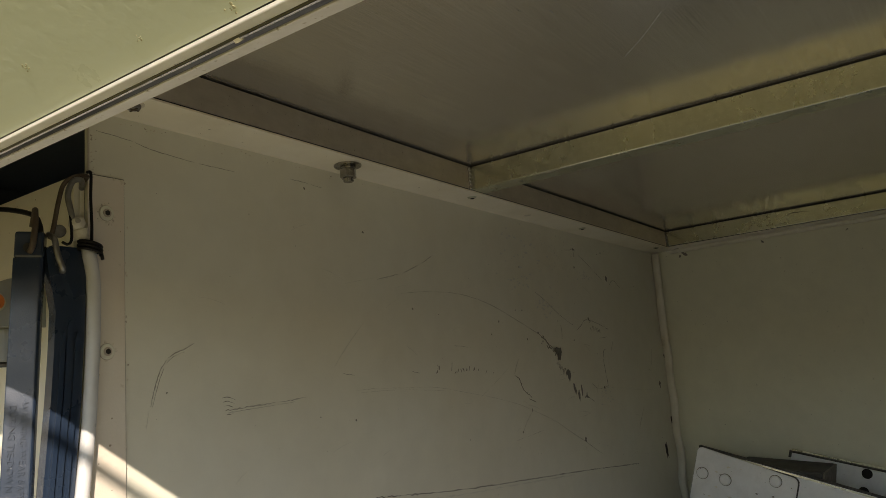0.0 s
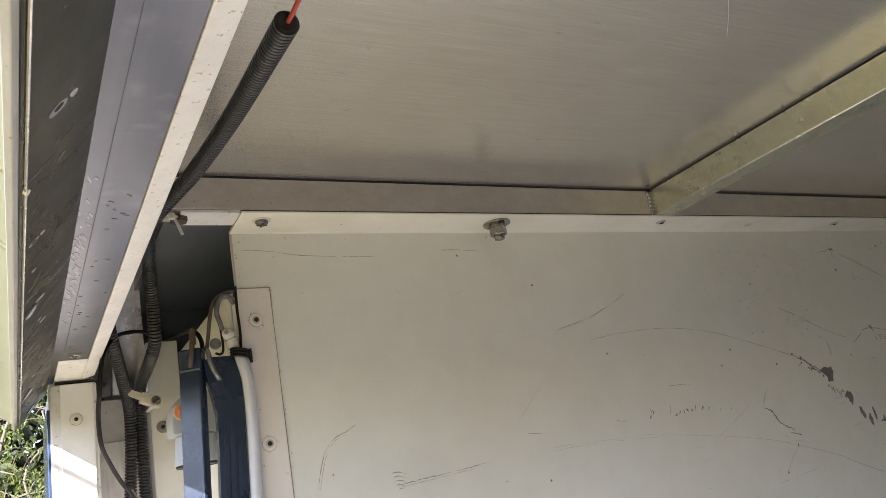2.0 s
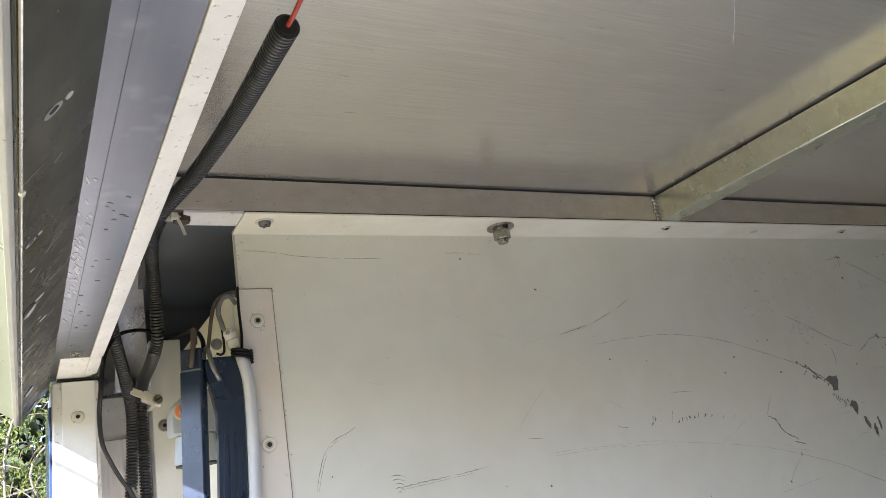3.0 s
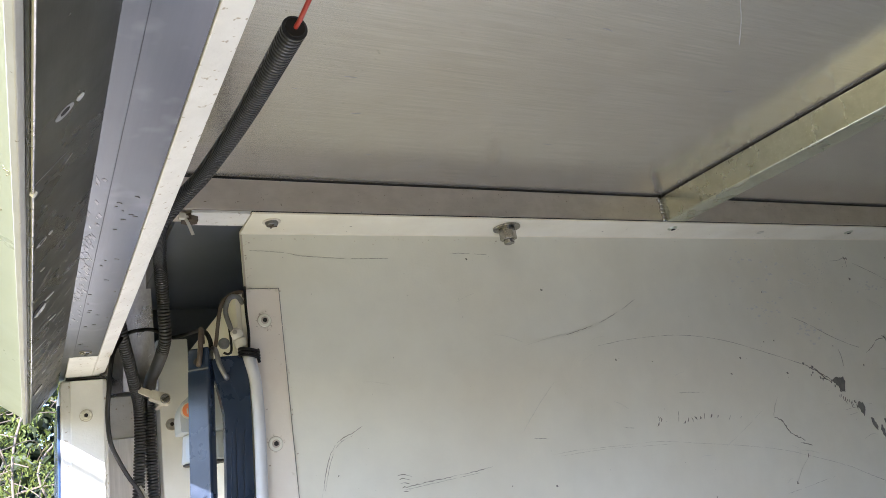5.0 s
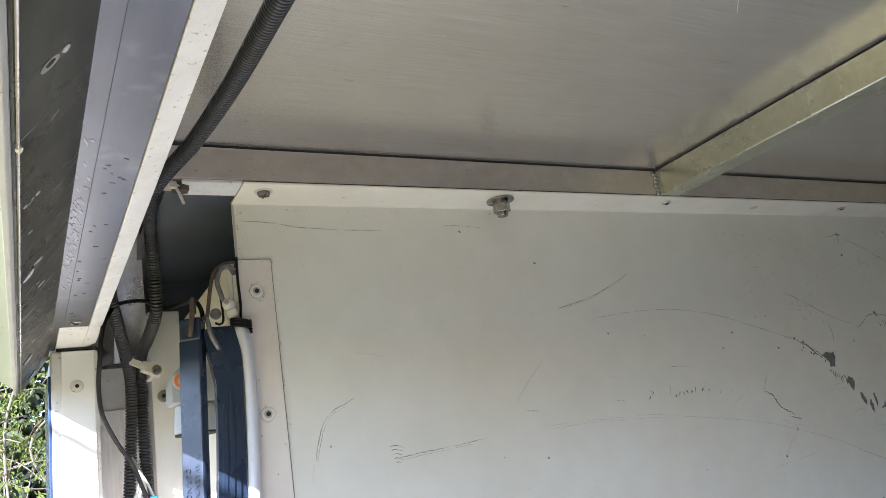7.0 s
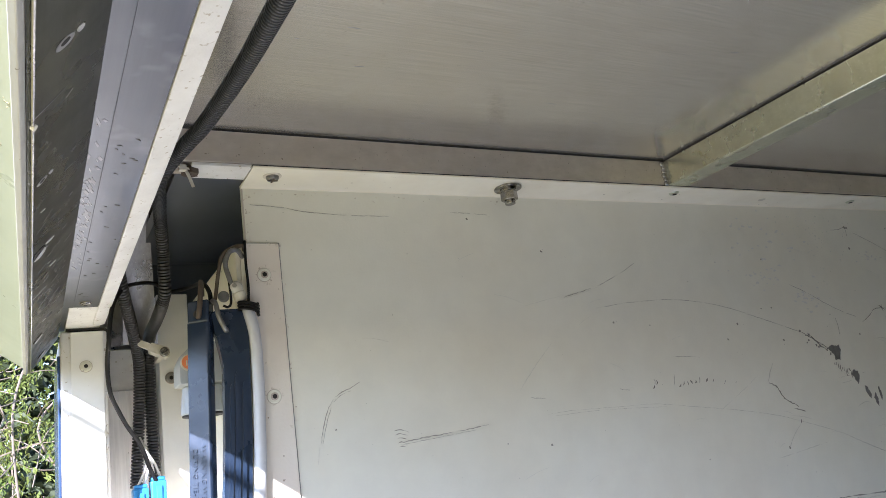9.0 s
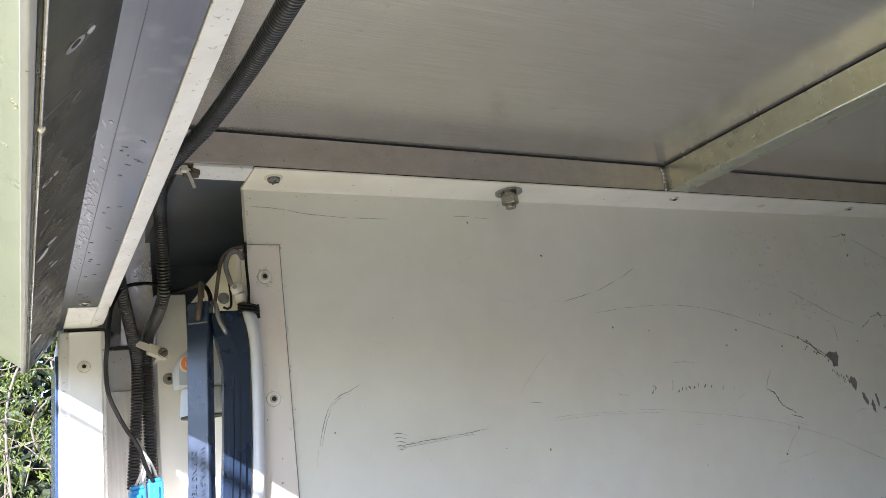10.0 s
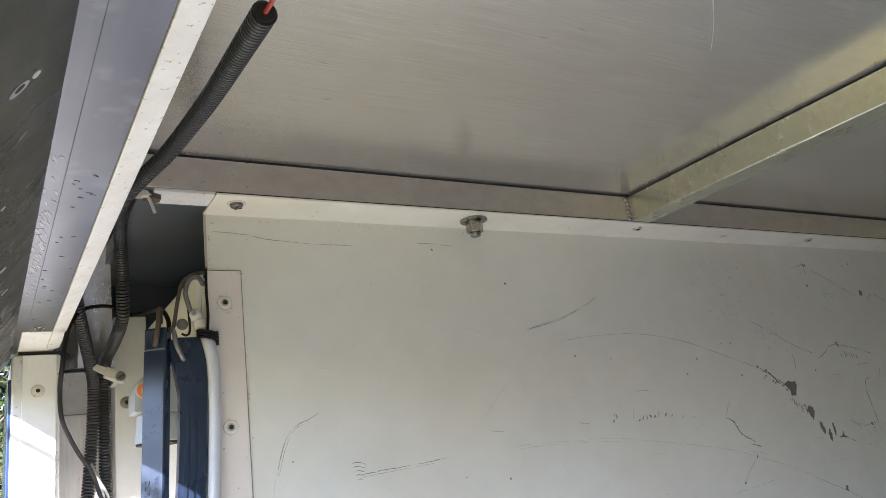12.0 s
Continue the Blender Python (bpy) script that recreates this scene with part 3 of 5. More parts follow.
for w in (-1.05, -0.28, 0.10):
    part("rod_clip", prism([(0.494, -0.003), (0.504, -0.003), (0.504, 0.028), (0.494, 0.028)], w - 0.006, w + 0.006, door_space, bevel=0.001), STEEL, door, "unseen clip added to hold the shadow rod")

# fastenings and wear of the partition
for z in (-0.0716, -0.1613, -0.2620, -0.36):
    screw_head(north, (0.0240, -0.0016, z), (0, -1, 0), 0.0040)
for x, y, r in ((0.4340, -0.0255, 0.0054), (0.7150, -0.0235, 0.0054), (0.9950, -0.0270, 0.0050)):
    rivet = part("rivet", cyl((x, y, -0.0022), (0, 0, -1), r, 0.0018, 18, 0.0003, radius2=r * 0.72), TUBE, north, "dirty rivet in the fold")
    part("rivet_hole", cyl((x + 0.0006, y, -0.0031), (0, 0, 1), r * 0.42, 0.0008, 12), DARKHOLE, rivet)
part("stain_ring", cyl((0.0300, -0.0240, -0.0019), (0, 0, -1), 0.0070, 0.0006, 22, 0.0002), STAIN, north, "rust stain round the screw")
fold_screw = part("fold_screw", cyl((0.0300, -0.0240, -0.0036), (0, 0, -1), 0.0052, 0.0034, 18, 0.0010, radius2=0.0042), HOOK, north, "rusty cross-slotted screw")
part("slot", box((0.0262, -0.0246, -0.0056), (0.0338, -0.0234, -0.0050)), RUSTY, fold_screw)
part("slot", box((0.0294, -0.0278, -0.0057), (0.0306, -0.0202, -0.0049)), RUSTY, fold_screw)
part("rivet", cyl((0.5700, -0.0185, -0.0020), (0, 0, 1), 0.0040, 0.0008, 18, 0.0003), NYLON, north, "painted-over rivet")


def stain_face(x, z, d):
    return (x, -0.0016 - d * 0.3, z)


def wear(points, width, mat, seed, gaps=0.0, name="scratch", wall=north, face=lambda x, z, d: (x, -d, z)):
    """A scratch: a thin uneven sliver through a few places on the wall, broken here and there."""
    rng = random.Random(seed)
    line = spline([(x, 0, z) for x, z in points], 0.0022)
    bm = bmesh.new()
    k, total = 0, len(line)
    while k < total - 1:
        run = total if not gaps else rng.randint(8, 30)
        stop = min(total - 1, k + run)
        left, right = [], []
        for i in range(k, stop + 1):
            a, b = line[max(i - 1, 0)], line[min(i + 1, total - 1)]
            way = (b - a).normalized()
            nrm = Vector((-way.z, 0, way.x))
            end = min(i - k, stop - i) / max(1, (stop - k) / 2)
            h = width * (0.25 + 0.75 * min(1, end * 2)) * rng.uniform(0.15, 1.25) / 2
            p = line[i] + nrm * rng.uniform(-0.45, 0.45) * width
            left.append(p + nrm * h)
            right.append(p - nrm * h)
        if stop - k >= 1:
            low = [bm.verts.new(face(q.x, q.z, 0.0003)) for q in left + right[::-1]]
            top = [bm.verts.new(face(q.x, q.z, 0.00002)) for q in left + right[::-1]]
            m = len(left)
            for i in range(m - 1):
                bm.faces.new((low[i], low[i + 1], low[2 * m - 2 - i], low[2 * m - 1 - i]))
            for i in range(2 * m):
                j = (i + 1) % (2 * m)
                bm.faces.new((low[i], top[i], top[j], low[j]))
        k = stop + (rng.randint(1, 1 + int(gaps * 6)) if gaps else 1)
    bmesh.ops.recalc_face_normals(bm, faces=bm.faces[:])
    if bm.faces:
        part(name, bm, mat, wall)


def chip(x, z, size, seed, mat=CHIP, wall=north, face=lambda x, z, d: (x, -d, z), tall=1.0):
    """A flake of missing paint with a ragged outline."""
    rng = random.Random(seed)
    k = 15
    lean = rng.uniform(-0.5, 0.5)
    reach = [rng.uniform(0.3, 1.3) for _ in range(k)]
    ring = [(x + size * reach[i] * math.cos(6.2832 * i / k) + lean * size * reach[i] * math.sin(6.2832 * i / k), z + tall * size * reach[i] * math.sin(6.2832 * i / k)) for i in range(k)]
    bm = bmesh.new()
    low = [bm.verts.new(face(u, v, 0.0004)) for u, v in ring]
    top = [bm.verts.new(face(u, v, 0.00002)) for u, v in ring]
    mid = bm.verts.new(face(x, z, 0.0004))
    for i in range(k):
        j = (i + 1) % k
        bm.faces.new((low[i], low[j], mid))
        bm.faces.new((low[i], top[i], top[j], low[j]))
    bmesh.ops.recalc_face_normals(bm, faces=bm.faces[:])
    part("paint_chip", bm, mat, wall)


def flake(outline, x, z, seed, mat=CHIP):
    """A torn flake of paint: a few corners, in millimetres, with ragged sides between them."""
    rng = random.Random(seed)
    ring = []
    for (u0, v0), (u1, v1) in zip(outline, outline[1:] + outline[:1]):
        for j in range(4):
            t = j / 4
            jag = 0.0 if j == 0 else rng.uniform(-0.7, 0.7)
            ring.append((x + 0.001 * (u0 + (u1 - u0) * t + jag), z + 0.001 * (v0 + (v1 - v0) * t + jag * 0.8)))
    bm = bmesh.new()
    low = [bm.verts.new((u, -0.0004, v)) for u, v in ring]
    top = [bm.verts.new((u, -0.00002, v)) for u, v in ring]
    mid = bm.verts.new((x, -0.0004, z))
    for i in range(len(ring)):
        j = (i + 1) % len(ring)
        bm.faces.new((low[i], low[j], mid))
        bm.faces.new((low[i], top[i], top[j], low[j]))
    bmesh.ops.recalc_face_normals(bm, faces=bm.faces[:])
    part("paint_chip", bm, mat, north)


for k, (x, z, q) in enumerate(((0.0352, -0.0490, 0.0014), (0.0300, -0.0480, 0.0010), (0.0150, -0.0490, 0.0011), (0.0335, -0.1050, 0.0010), (0.0345, -0.1830, 0.0012))):
    chip(x, z, q, 1600 + k, STAIN, north, stain_face)
T = 0.00066
wear([(0.018, -0.016), (0.042, -0.0175), (0.060, -0.0207), (0.097, -0.0230), (0.132, -0.0231)], T * 0.6, MIDSCRATCH, 1, 0.3)
wear([(0.191, -0.0186), (0.210, -0.0190), (0.228, -0.0202)], T * 0.6, MIDSCRATCH, 2, 0.2)
wear([(0.296, -0.0970), (0.337, -0.0874), (0.367, -0.0759), (0.387, -0.0660)], T * 0.9, MIDSCRATCH, 3, 0.5)
wear([(0.292, -0.0992), (0.333, -0.0897), (0.362, -0.0782)], T * 0.6, FAINT, 34, 0.3)
wear([(0.0572, -0.1980), (0.0612, -0.1845), (0.0672, -0.1712), (0.0742, -0.1650), (0.0830, -0.1620)], T * 0.5, MIDSCRATCH, 82, 0.4)
wear([(0.118, -0.2062), (0.1475, -0.2046), (0.185, -0.2026)], T * 0.5, MIDSCRATCH, 92, 0.4)
for k in range(70):
    rng = random.Random(1700 + k)
    chip(rng.gauss(0.665, 0.03), -0.012 - abs(rng.gauss(0, 0.035)), rng.uniform(0.0004, 0.0012), 1800 + k, FAINT)
wear([(0.250, -0.104), (0.275, -0.099), (0.296, -0.0955)], T * 0.6, FAINT, 33, 0.2)
wear([(0.330, -0.1087), (0.374, -0.1047), (0.432, -0.1043), (0.492, -0.1132), (0.554, -0.1311), (0.602, -0.1462)], T * 0.6, MIDSCRATCH, 4, 0.08)
wear([(0.602, -0.1462), (0.622, -0.1560), (0.641, -0.1676)], T * 1.6, SCRATCH, 5)
wear([(0.0556, -0.1976), (0.0595, -0.1841), (0.0656, -0.1705), (0.0729, -0.1637), (0.0822, -0.1603), (0.0909, -0.1559)], T * 1.0, MIDSCRATCH, 8, 0.06)
wear([(0.052, -0.212), (0.0545, -0.200)], T * 0.6, FAINT, 81, 0.2)
wear([(0.116, -0.2046), (0.128, -0.2039), (0.1475, -0.2027), (0.173, -0.2016), (0.1995, -0.1996)], T * 1.1, MIDSCRATCH, 9, 0.12)
for k in range(5):
    wear([(0.1135 + 0.001 * k, -0.1955 - 0.0030 * k), (0.119, -0.1950 - 0.0030 * k), (0.1255 - 0.001 * k, -0.1975 - 0.0026 * k)], T * 0.9, SCRATCH, 100 + k)
wear([(0.2415, -0.1825), (0.2563, -0.1843)], T * 0.9, MIDSCRATCH, 14)
wear([(0.409, -0.1597), (0.427, -0.1602), (0.445, -0.1622)], T * 0.7, MIDSCRATCH, 15, 0.2)
wear([(0.272, -0.2900), (0.378, -0.3010), (0.453, -0.3070), (0.635, -0.3190), (0.760, -0.328), (0.874, -0.3370)], T * 1.8, SCRATCH, 16, 0.06)
wear([(0.30, -0.2990), (0.40, -0.3080), (0.52, -0.3150), (0.66, -0.3240)], T * 2.2, FAINT, 17, 0.1)
wear([(0.745, -0.2180), (0.83, -0.2230), (0.908, -0.2300), (0.97, -0.2330)], T * 0.8, FAINT, 18, 0.3)
for k, (x, z) in enumerate(((0.3794, -0.1850), (0.3815, -0.1805), (0.3840, -0.1812), (0.4120, -0.1870), (0.4170, -0.1849), (0.4225, -0.1856), (0.4275, -0.1845), (0.4330, -0.1850), (0.4386, -0.1838), (0.4476, -0.1842), (0.4560, -0.1860), (0.4719, -0.1884), (0.4866, -0.1896))):
    rng = random.Random(2000 + k)
    l, d = rng.uniform(0.5, 1.3), rng.uniform(-0.0012, 0.0014)
    wear([(x - 0.0004 - d, z - 0.0022 * l), (x + 0.0006, z), (x + 0.0002 + d, z + 0.0020 * l)], T * rng.uniform(1.3, 2.8), SCRATCH, 200 + k)
for k in range(14):
    rng = random.Random(1500 + k)
    f = rng.random()
    chip(0.600 + 0.075 * f + rng.gauss(0, 0.003), -0.1450 - 0.052 * f + rng.gauss(0, 0.003), rng.uniform(0.0008, 0.0022), 1520 + k)
chip(0.7310, -0.0265, 0.0018, 7)
chip(1.0040, -0.2260, 0.0040, 11, SCRATCH, tall=1.6)
chip(1.0400, -0.2860, 0.0048, 12, DARKHOLE, tall=1.7)
chip(1.0420, -0.1800, 0.0030, 13, DARKHOLE, tall=1.7)
chip(0.9980, -0.3320, 0.0055, 14, DARKHOLE, tall=2.6)
for k in range(26):
    rng = random.Random(500 + k)
    chip(rng.uniform(0.05, 1.0), rng.uniform(-0.33, -0.01), rng.uniform(0.0004, 0.0011), 600 + k, rng.choice((SCRATCH, SCRATCH, FAINT)))
for k in range(16):
    rng = random.Random(1200 + k)
    x, z, a, l = rng.uniform(0.52, 0.98), rng.uniform(-0.33, -0.12), rng.choice((rng.uniform(-0.25, 0.25), rng.uniform(0.6, 1.5))), rng.uniform(0.006, 0.04)
    wear([(x, z), (x + l * math.cos(a) / 2, z + l * math.sin(a) / 2 + 0.001), (x + l * math.cos(a), z + l * math.sin(a))], T * rng.uniform(0.5, 1.1), rng.choice((FAINT, PALESCRATCH)), 1300 + k, 0.5)
for k in range(20):
    rng = random.Random(700 + k)
    x, z, a, l = rng.uniform(0.08, 0.95), rng.uniform(-0.30, -0.02), rng.uniform(-0.6, 0.6), rng.uniform(0.008, 0.03)
    wear([(x, z), (x + l * math.cos(a) / 2, z + l * math.sin(a) / 2 + 0.001), (x + l * math.cos(a), z + l * math.sin(a))], T * 0.55, FAINT, 800 + k, 0.15)
# torn paint at the end of the long arc
flake([(-10.0, 6.5), (-3.0, 9.0), (4.5, 7.0), (9.0, 8.5), (10.0, 3.0), (7.0, -2.5), (5.0, -8.5), (0.0, -7.5), (-3.0, -1.5), (-8.0, 2.5)], 0.6493, -0.1715, 21)
flake([(-6.0, 2.0), (-2.0, 6.5), (4.5, 5.0), (6.0, -1.0), (3.0, -6.5), (0.5, -9.5), (-2.5, -3.0)], 0.6731, -0.1984, 22)
flake([(-3.5, 7.0), (1.0, 5.0), (4.5, -3.0), (2.5, -7.5), (-2.0, -1.5)], 0.6867, -0.2175, 23)
flake([(-3.5, 2.0), (0.5, 7.5), (3.0, 0.5), (1.0, -7.5), (-1.5, -4.5)], 0.6978, -0.2268, 24)
flake([(-1.5, 8.0), (1.0, 8.5), (2.5, -2.0), (0.0, -6.5)], 0.7069, -0.2220, 25)
flake([(-6.0, -1.0), (0.0, 1.5), (2.0, 5.5), (3.0, 0.5), (9.0, -3.0), (1.0, -2.0)], 0.7200, -0.2293, 26)
flake([(-3.0, 2.5), (1.0, 4.0), (4.0, 1.0), (2.0, -4.5), (-2.0, -3.0)], 0.8322, -0.0608, 27)
wear([(0.7240, -0.2305), (0.7350, -0.2345), (0.7444, -0.2382)], T * 0.8, SCRATCH, 301)
wear([(0.6114, -0.1474), (0.6200, -0.1545), (0.6278, -0.1624), (0.6356, -0.1668)], T * 2.0, SCRATCH, 302)
for k in range(11):
    rng = random.Random(310 + k)
    x, z = 0.6440 + 0.0026 * k, -0.1820 - 0.0011 * k + rng.uniform(-0.002, 0.002)
    l = rng.uniform(0.002, 0.0075)
    wear([(x, z), (x - 0.0012, z - l * 0.5), (x - 0.0006, z - l)], T * rng.uniform(0.9, 1.9), SCRATCH, 330 + k)
wear([(0.6440, -0.1985), (0.6600, -0.1975), (0.6930, -0.1960)], T * 0.5, MIDSCRATCH, 345, 0.3)
wear([(0.6470, -0.2045), (0.6650, -0.2030)], T * 0.5, MIDSCRATCH, 346, 0.3)
wear([(0.5329, -0.1950), (0.5427, -0.1991), (0.5479, -0.2088), (0.5544, -0.2149), (0.5643, -0.2195), (0.5693, -0.2219)], T * 2.2, SCRATCH, 350)
wear([(0.5613, -0.2230), (0.5690, -0.2250), (0.5775, -0.2282)], T * 1.3, SCRATCH, 351)
# long pale curve low on the panel
wear([(0.2566, -0.1978), (0.2856, -0.1972), (0.3471, -0.1995), (0.3777, -0.2007), (0.4226, -0.2075), (0.4850, -0.2175), (0.5357, -0.2278), (0.5669, -0.2365)], T * 0.6, PALESCRATCH, 360, 0.06)
wear([(0.2620, -0.1998), (0.3051, -0.1997), (0.3465, -0.2017), (0.3900, -0.2045)], T * 0.6, PALESCRATCH, 361, 0.2)
wear([(0.5669, -0.2365), (0.6207, -0.2533), (0.6449, -0.2636)], T * 0.6, PALESCRATCH, 362, 0.05)
wear([(0.6449, -0.2636), (0.6697, -0.2741), (0.7040, -0.2879), (0.7269, -0.2986), (0.7500, -0.3080)], T * 0.7, MIDSCRATCH, 363)
wear([(0.5676, -0.2347), (0.5664, -0.2372), (0.5659, -0.2393)], T * 1.5, SCRATCH, 364)
wear([(0.5640, -0.2398), (0.5508, -0.2493), (0.5403, -0.2599)], T * 0.5, PALESCRATCH, 365, 0.2)
wear([(0.5220, -0.2679), (0.5566, -0.2651), (0.5991, -0.2614)], T * 0.8, PALESCRATCH, 366, 0.2)
wear([(0.4575, -0.2149), (0.4904, -0.2002), (0.5191, -0.1862)], T * 0.9, FAINT, 367, 0.2)
wear([(0.2325, -0.1755), (0.2526, -0.1556), (0.2731, -0.1379)], T * 0.9, FAINT, 368, 0.2)
wear([(0.3386, -0.1835), (0.3440, -0.1848), (0.3502, -0.1858)], T * 0.6, MIDSCRATCH, 369)
wear([(0.4072, -0.1761), (0.4066, -0.1800), (0.4047, -0.1855)], T * 0.6, MIDSCRATCH, 370)
# marks towards the far corner
wear([(0.6031, -0.0933), (0.6278, -0.1029), (0.6551, -0.1162), (0.6839, -0.1277), (0.7020, -0.1330)], T * 0.7, MIDSCRATCH, 380, 0.1)
wear([(0.6649, -0.1333), (0.6660, -0.1430), (0.6648, -0.1520)], T * 0.6, MIDSCRATCH, 381, 0.1)
wear([(0.7542, -0.1247), (0.7380, -0.1265), (0.7275, -0.1330), (0.7117, -0.1402)], T * 1.1, SCRATCH, 382, 0.1)
wear([(0.7542, -0.1247), (0.7762, -0.1286), (0.7950, -0.1320), (0.8181, -0.1377)], T * 0.8, SCRATCH, 383, 0.15)
wear([(0.7500, -0.1220), (0.7542, -0.1247), (0.7600, -0.1275)], T * 2.0, SCRATCH, 384)
wear([(0.7550, -0.1210), (0.7542, -0.1247), (0.7560, -0.1300)], T * 1.4, SCRATCH, 385)
for k in range(7):
    rng = random.Random(3900 + k)
    x, z, l = 0.7580 + 0.0048 * k + rng.uniform(-0.0015, 0.0015), -0.1345 - 0.0005 * k + rng.uniform(-0.002, 0.002), rng.uniform(0.4, 1.2)
    wear([(x, z), (x + 0.0010 * l, z - 0.003 * l), (x + rng.uniform(0.001, 0.003), z - 0.006 * l)], T * rng.uniform(0.6, 1.3), SCRATCH, 390 + k)
wear([(0.7810, -0.1510), (0.7980, -0.1500), (0.8132, -0.1479)], T * 0.8, MIDSCRATCH, 400, 0.2)
wear([(0.6988, -0.0297), (0.7150, -0.0285), (0.7269, -0.0263), (0.7275, -0.0374)], T * 0.8, MIDSCRATCH, 401)
wear([(0.7402, -0.0325), (0.7752, -0.0460), (0.8169, -0.0646)], T * 0.6, MIDSCRATCH, 402, 0.15)
wear([(0.8426, -0.0694), (0.8583, -0.0621), (0.8826, -0.0719)], T * 0.8, SCRATCH, 403, 0.1)
wear([(0.8043, -0.1664), (0.7930, -0.1693), (0.7891, -0.1823), (0.7921, -0.1999), (0.7951, -0.2174)], T * 0.8, SCRATCH, 404, 0.1)
wear([(0.7415, -0.2131), (0.7597, -0.2209), (0.7822, -0.2206), (0.7988, -0.2177)], T * 0.8, MIDSCRATCH, 405, 0.1)
wear([(0.6881, -0.2548), (0.7100, -0.2540), (0.7312, -0.2512)], T * 0.7, PALESCRATCH, 406, 0.1)
for k, (x, z, q) in enumerate(((0.7269, -0.0263, 0.0022), (0.7250, -0.0521, 0.0016), (0.5715, -0.1526, 0.0012), (0.7027, -0.2846, 0.0028), (0.5488, -0.1179, 0.0008), (0.2553, -0.2229, 0.0011), (0.3469, -0.1230, 0.0009), (0.2795, -0.0541, 0.0011), (0.5678, -0.0638, 0.0009), (0.7822, -0.2206, 0.0022), (0.5403, -0.2599, 0.0012))):
    chip(x, z, q, 420 + k, SCRATCH)
# brown dirt along the fold, down the panel edge and round the plate screws
for k in range(60):
    rng = random.Random(6000 + k)
    if k < 34:
        x, z = 0.014 + abs(rng.gauss(0, 0.16)), -0.0050 - abs(rng.gauss(0, 0.0028))
    else:
        x, z = 0.0128 + abs(rng.gauss(0, 0.0030)), rng.uniform(-0.046, -0.006)
    chip(x, z, rng.uniform(0.0003, 0.0009), 6100 + k, rng.choice((DIRT, STAIN, STAIN)), tall=0.6)
for k in range(44):
    rng = random.Random(6300 + k)
    a, r = rng.uniform(0, 6.28), 0.0056 + abs(rng.gauss(0, 0.0014))
    chip(0.0240 + r * math.cos(a), rng.choice((-0.0716, -0.0716, -0.1613)) + r * math.sin(a), rng.uniform(0.0003, 0.0008), 6400 + k, rng.choice((DIRT, STAIN, STAIN, STAIN)), north, stain_face)
for k in range(24):
    rng = random.Random(6600 + k)
    chip(0.0372 + rng.gauss(0, 0.0012), rng.uniform(-0.24, -0.048), rng.uniform(0.0003, 0.0007), 6700 + k, rng.choice((DIRT, STAIN)), tall=1.6)
# soft grey rub marks
for k, (x, z, w, h, n) in enumerate(((0.6256, -0.1091, 0.016, 0.007, 26), (0.5636, -0.0854, 0.012, 0.006, 18), (0.5710, -0.0358, 0.035, 0.022, 40), (0.7560, -0.0647, 0.012, 0.004, 14), (0.7850, -0.2300, 0.020, 0.007, 16))):
    rng = random.Random(440 + k)
    for j in range(n):
        chip(x + rng.gauss(0, w), z + rng.gauss(0, h), rng.uniform(0.0010, 0.0030), 4500 + 60 * k + j, SMUDGE, tall=0.5)


def on_east(u, v, d):
    return (WALL_R - d, u, v)


for k, (y, z, s) in enumerate(((-0.054, -0.0110, 0.0045), (-0.046, -0.0140, 0.0026), (-0.182, -0.012, 0.0022), (-0.306, -0.014, 0.0022))):
    chip(y, z, s, 900 + k, SCRATCH, east, on_east)
wear([(-0.23, 0.0165), (-0.245, 0.0190), (-0.262, 0.0170)], 0.0018, SCRATCH, 910, 0, "scratch", rail, lambda u, v, d: (1.0165 - d, u, v))

overhead = bpy.data.objects["ceiling"]


def overhead_mark(points, width, seed):
    """A thin mark on the underside of the roof sheet."""
    bm = bmesh.new()
    rng = random.Random(seed)
    line = spline([(x, y, 0) for x, y in points], 0.003)
    left, right = [], []
    for i, p in enumerate(line):
        way = (line[min(i + 1, len(line) - 1)] - line[max(i - 1, 0)]).normalized()
        side = Vector((-way.y, way.x, 0)) * width * rng.uniform(0.3, 1.0) * (0.3 if i in (0, len(line) - 1) else 1.0) / 2
        left.append(p + side)
        right.append(p - side)
    ring = left + right[::-1]
    low = [bm.verts.new((q.x, q.y, TOP - 0.0002)) for q in ring]
    top = [bm.verts.new((q.x, q.y, TOP - 0.00001)) for q in ring]
    m = len(left)
    for i in range(m - 1):
        bm.faces.new((low[i], low[i + 1], low[2 * m - 2 - i], low[2 * m - 1 - i]))
    for i in range(2 * m):
        j = (i + 1) % (2 * m)
        bm.faces.new((low[i], top[i], top[j], low[j]))
    bmesh.ops.recalc_face_normals(bm, faces=bm.faces[:])
    return bm


part("scratch", overhead_mark([(0.2180, -0.3180), (0.2447, -0.2955), (0.2693, -0.2718)], 0.0004, 5), SMEAR, overhead, "bright thin scratch")
for k in range(26):
    rng = random.Random(5200 + k)
    x, y, l = rng.uniform(-0.02, 0.40), rng.uniform(-0.36, -0.06), rng.uniform(0.002, 0.010)
    part("nick", overhead_mark([(x, y), (x + l * 0.5, y + l * rng.uniform(-0.1, 0.1)), (x + l, y + l * rng.uniform(-0.2, 0.2))], rng.uniform(0.0003, 0.0007), 5300 + k), rng.choice((RUBBED, RUBBED, MIDSCRATCH)), overhead)
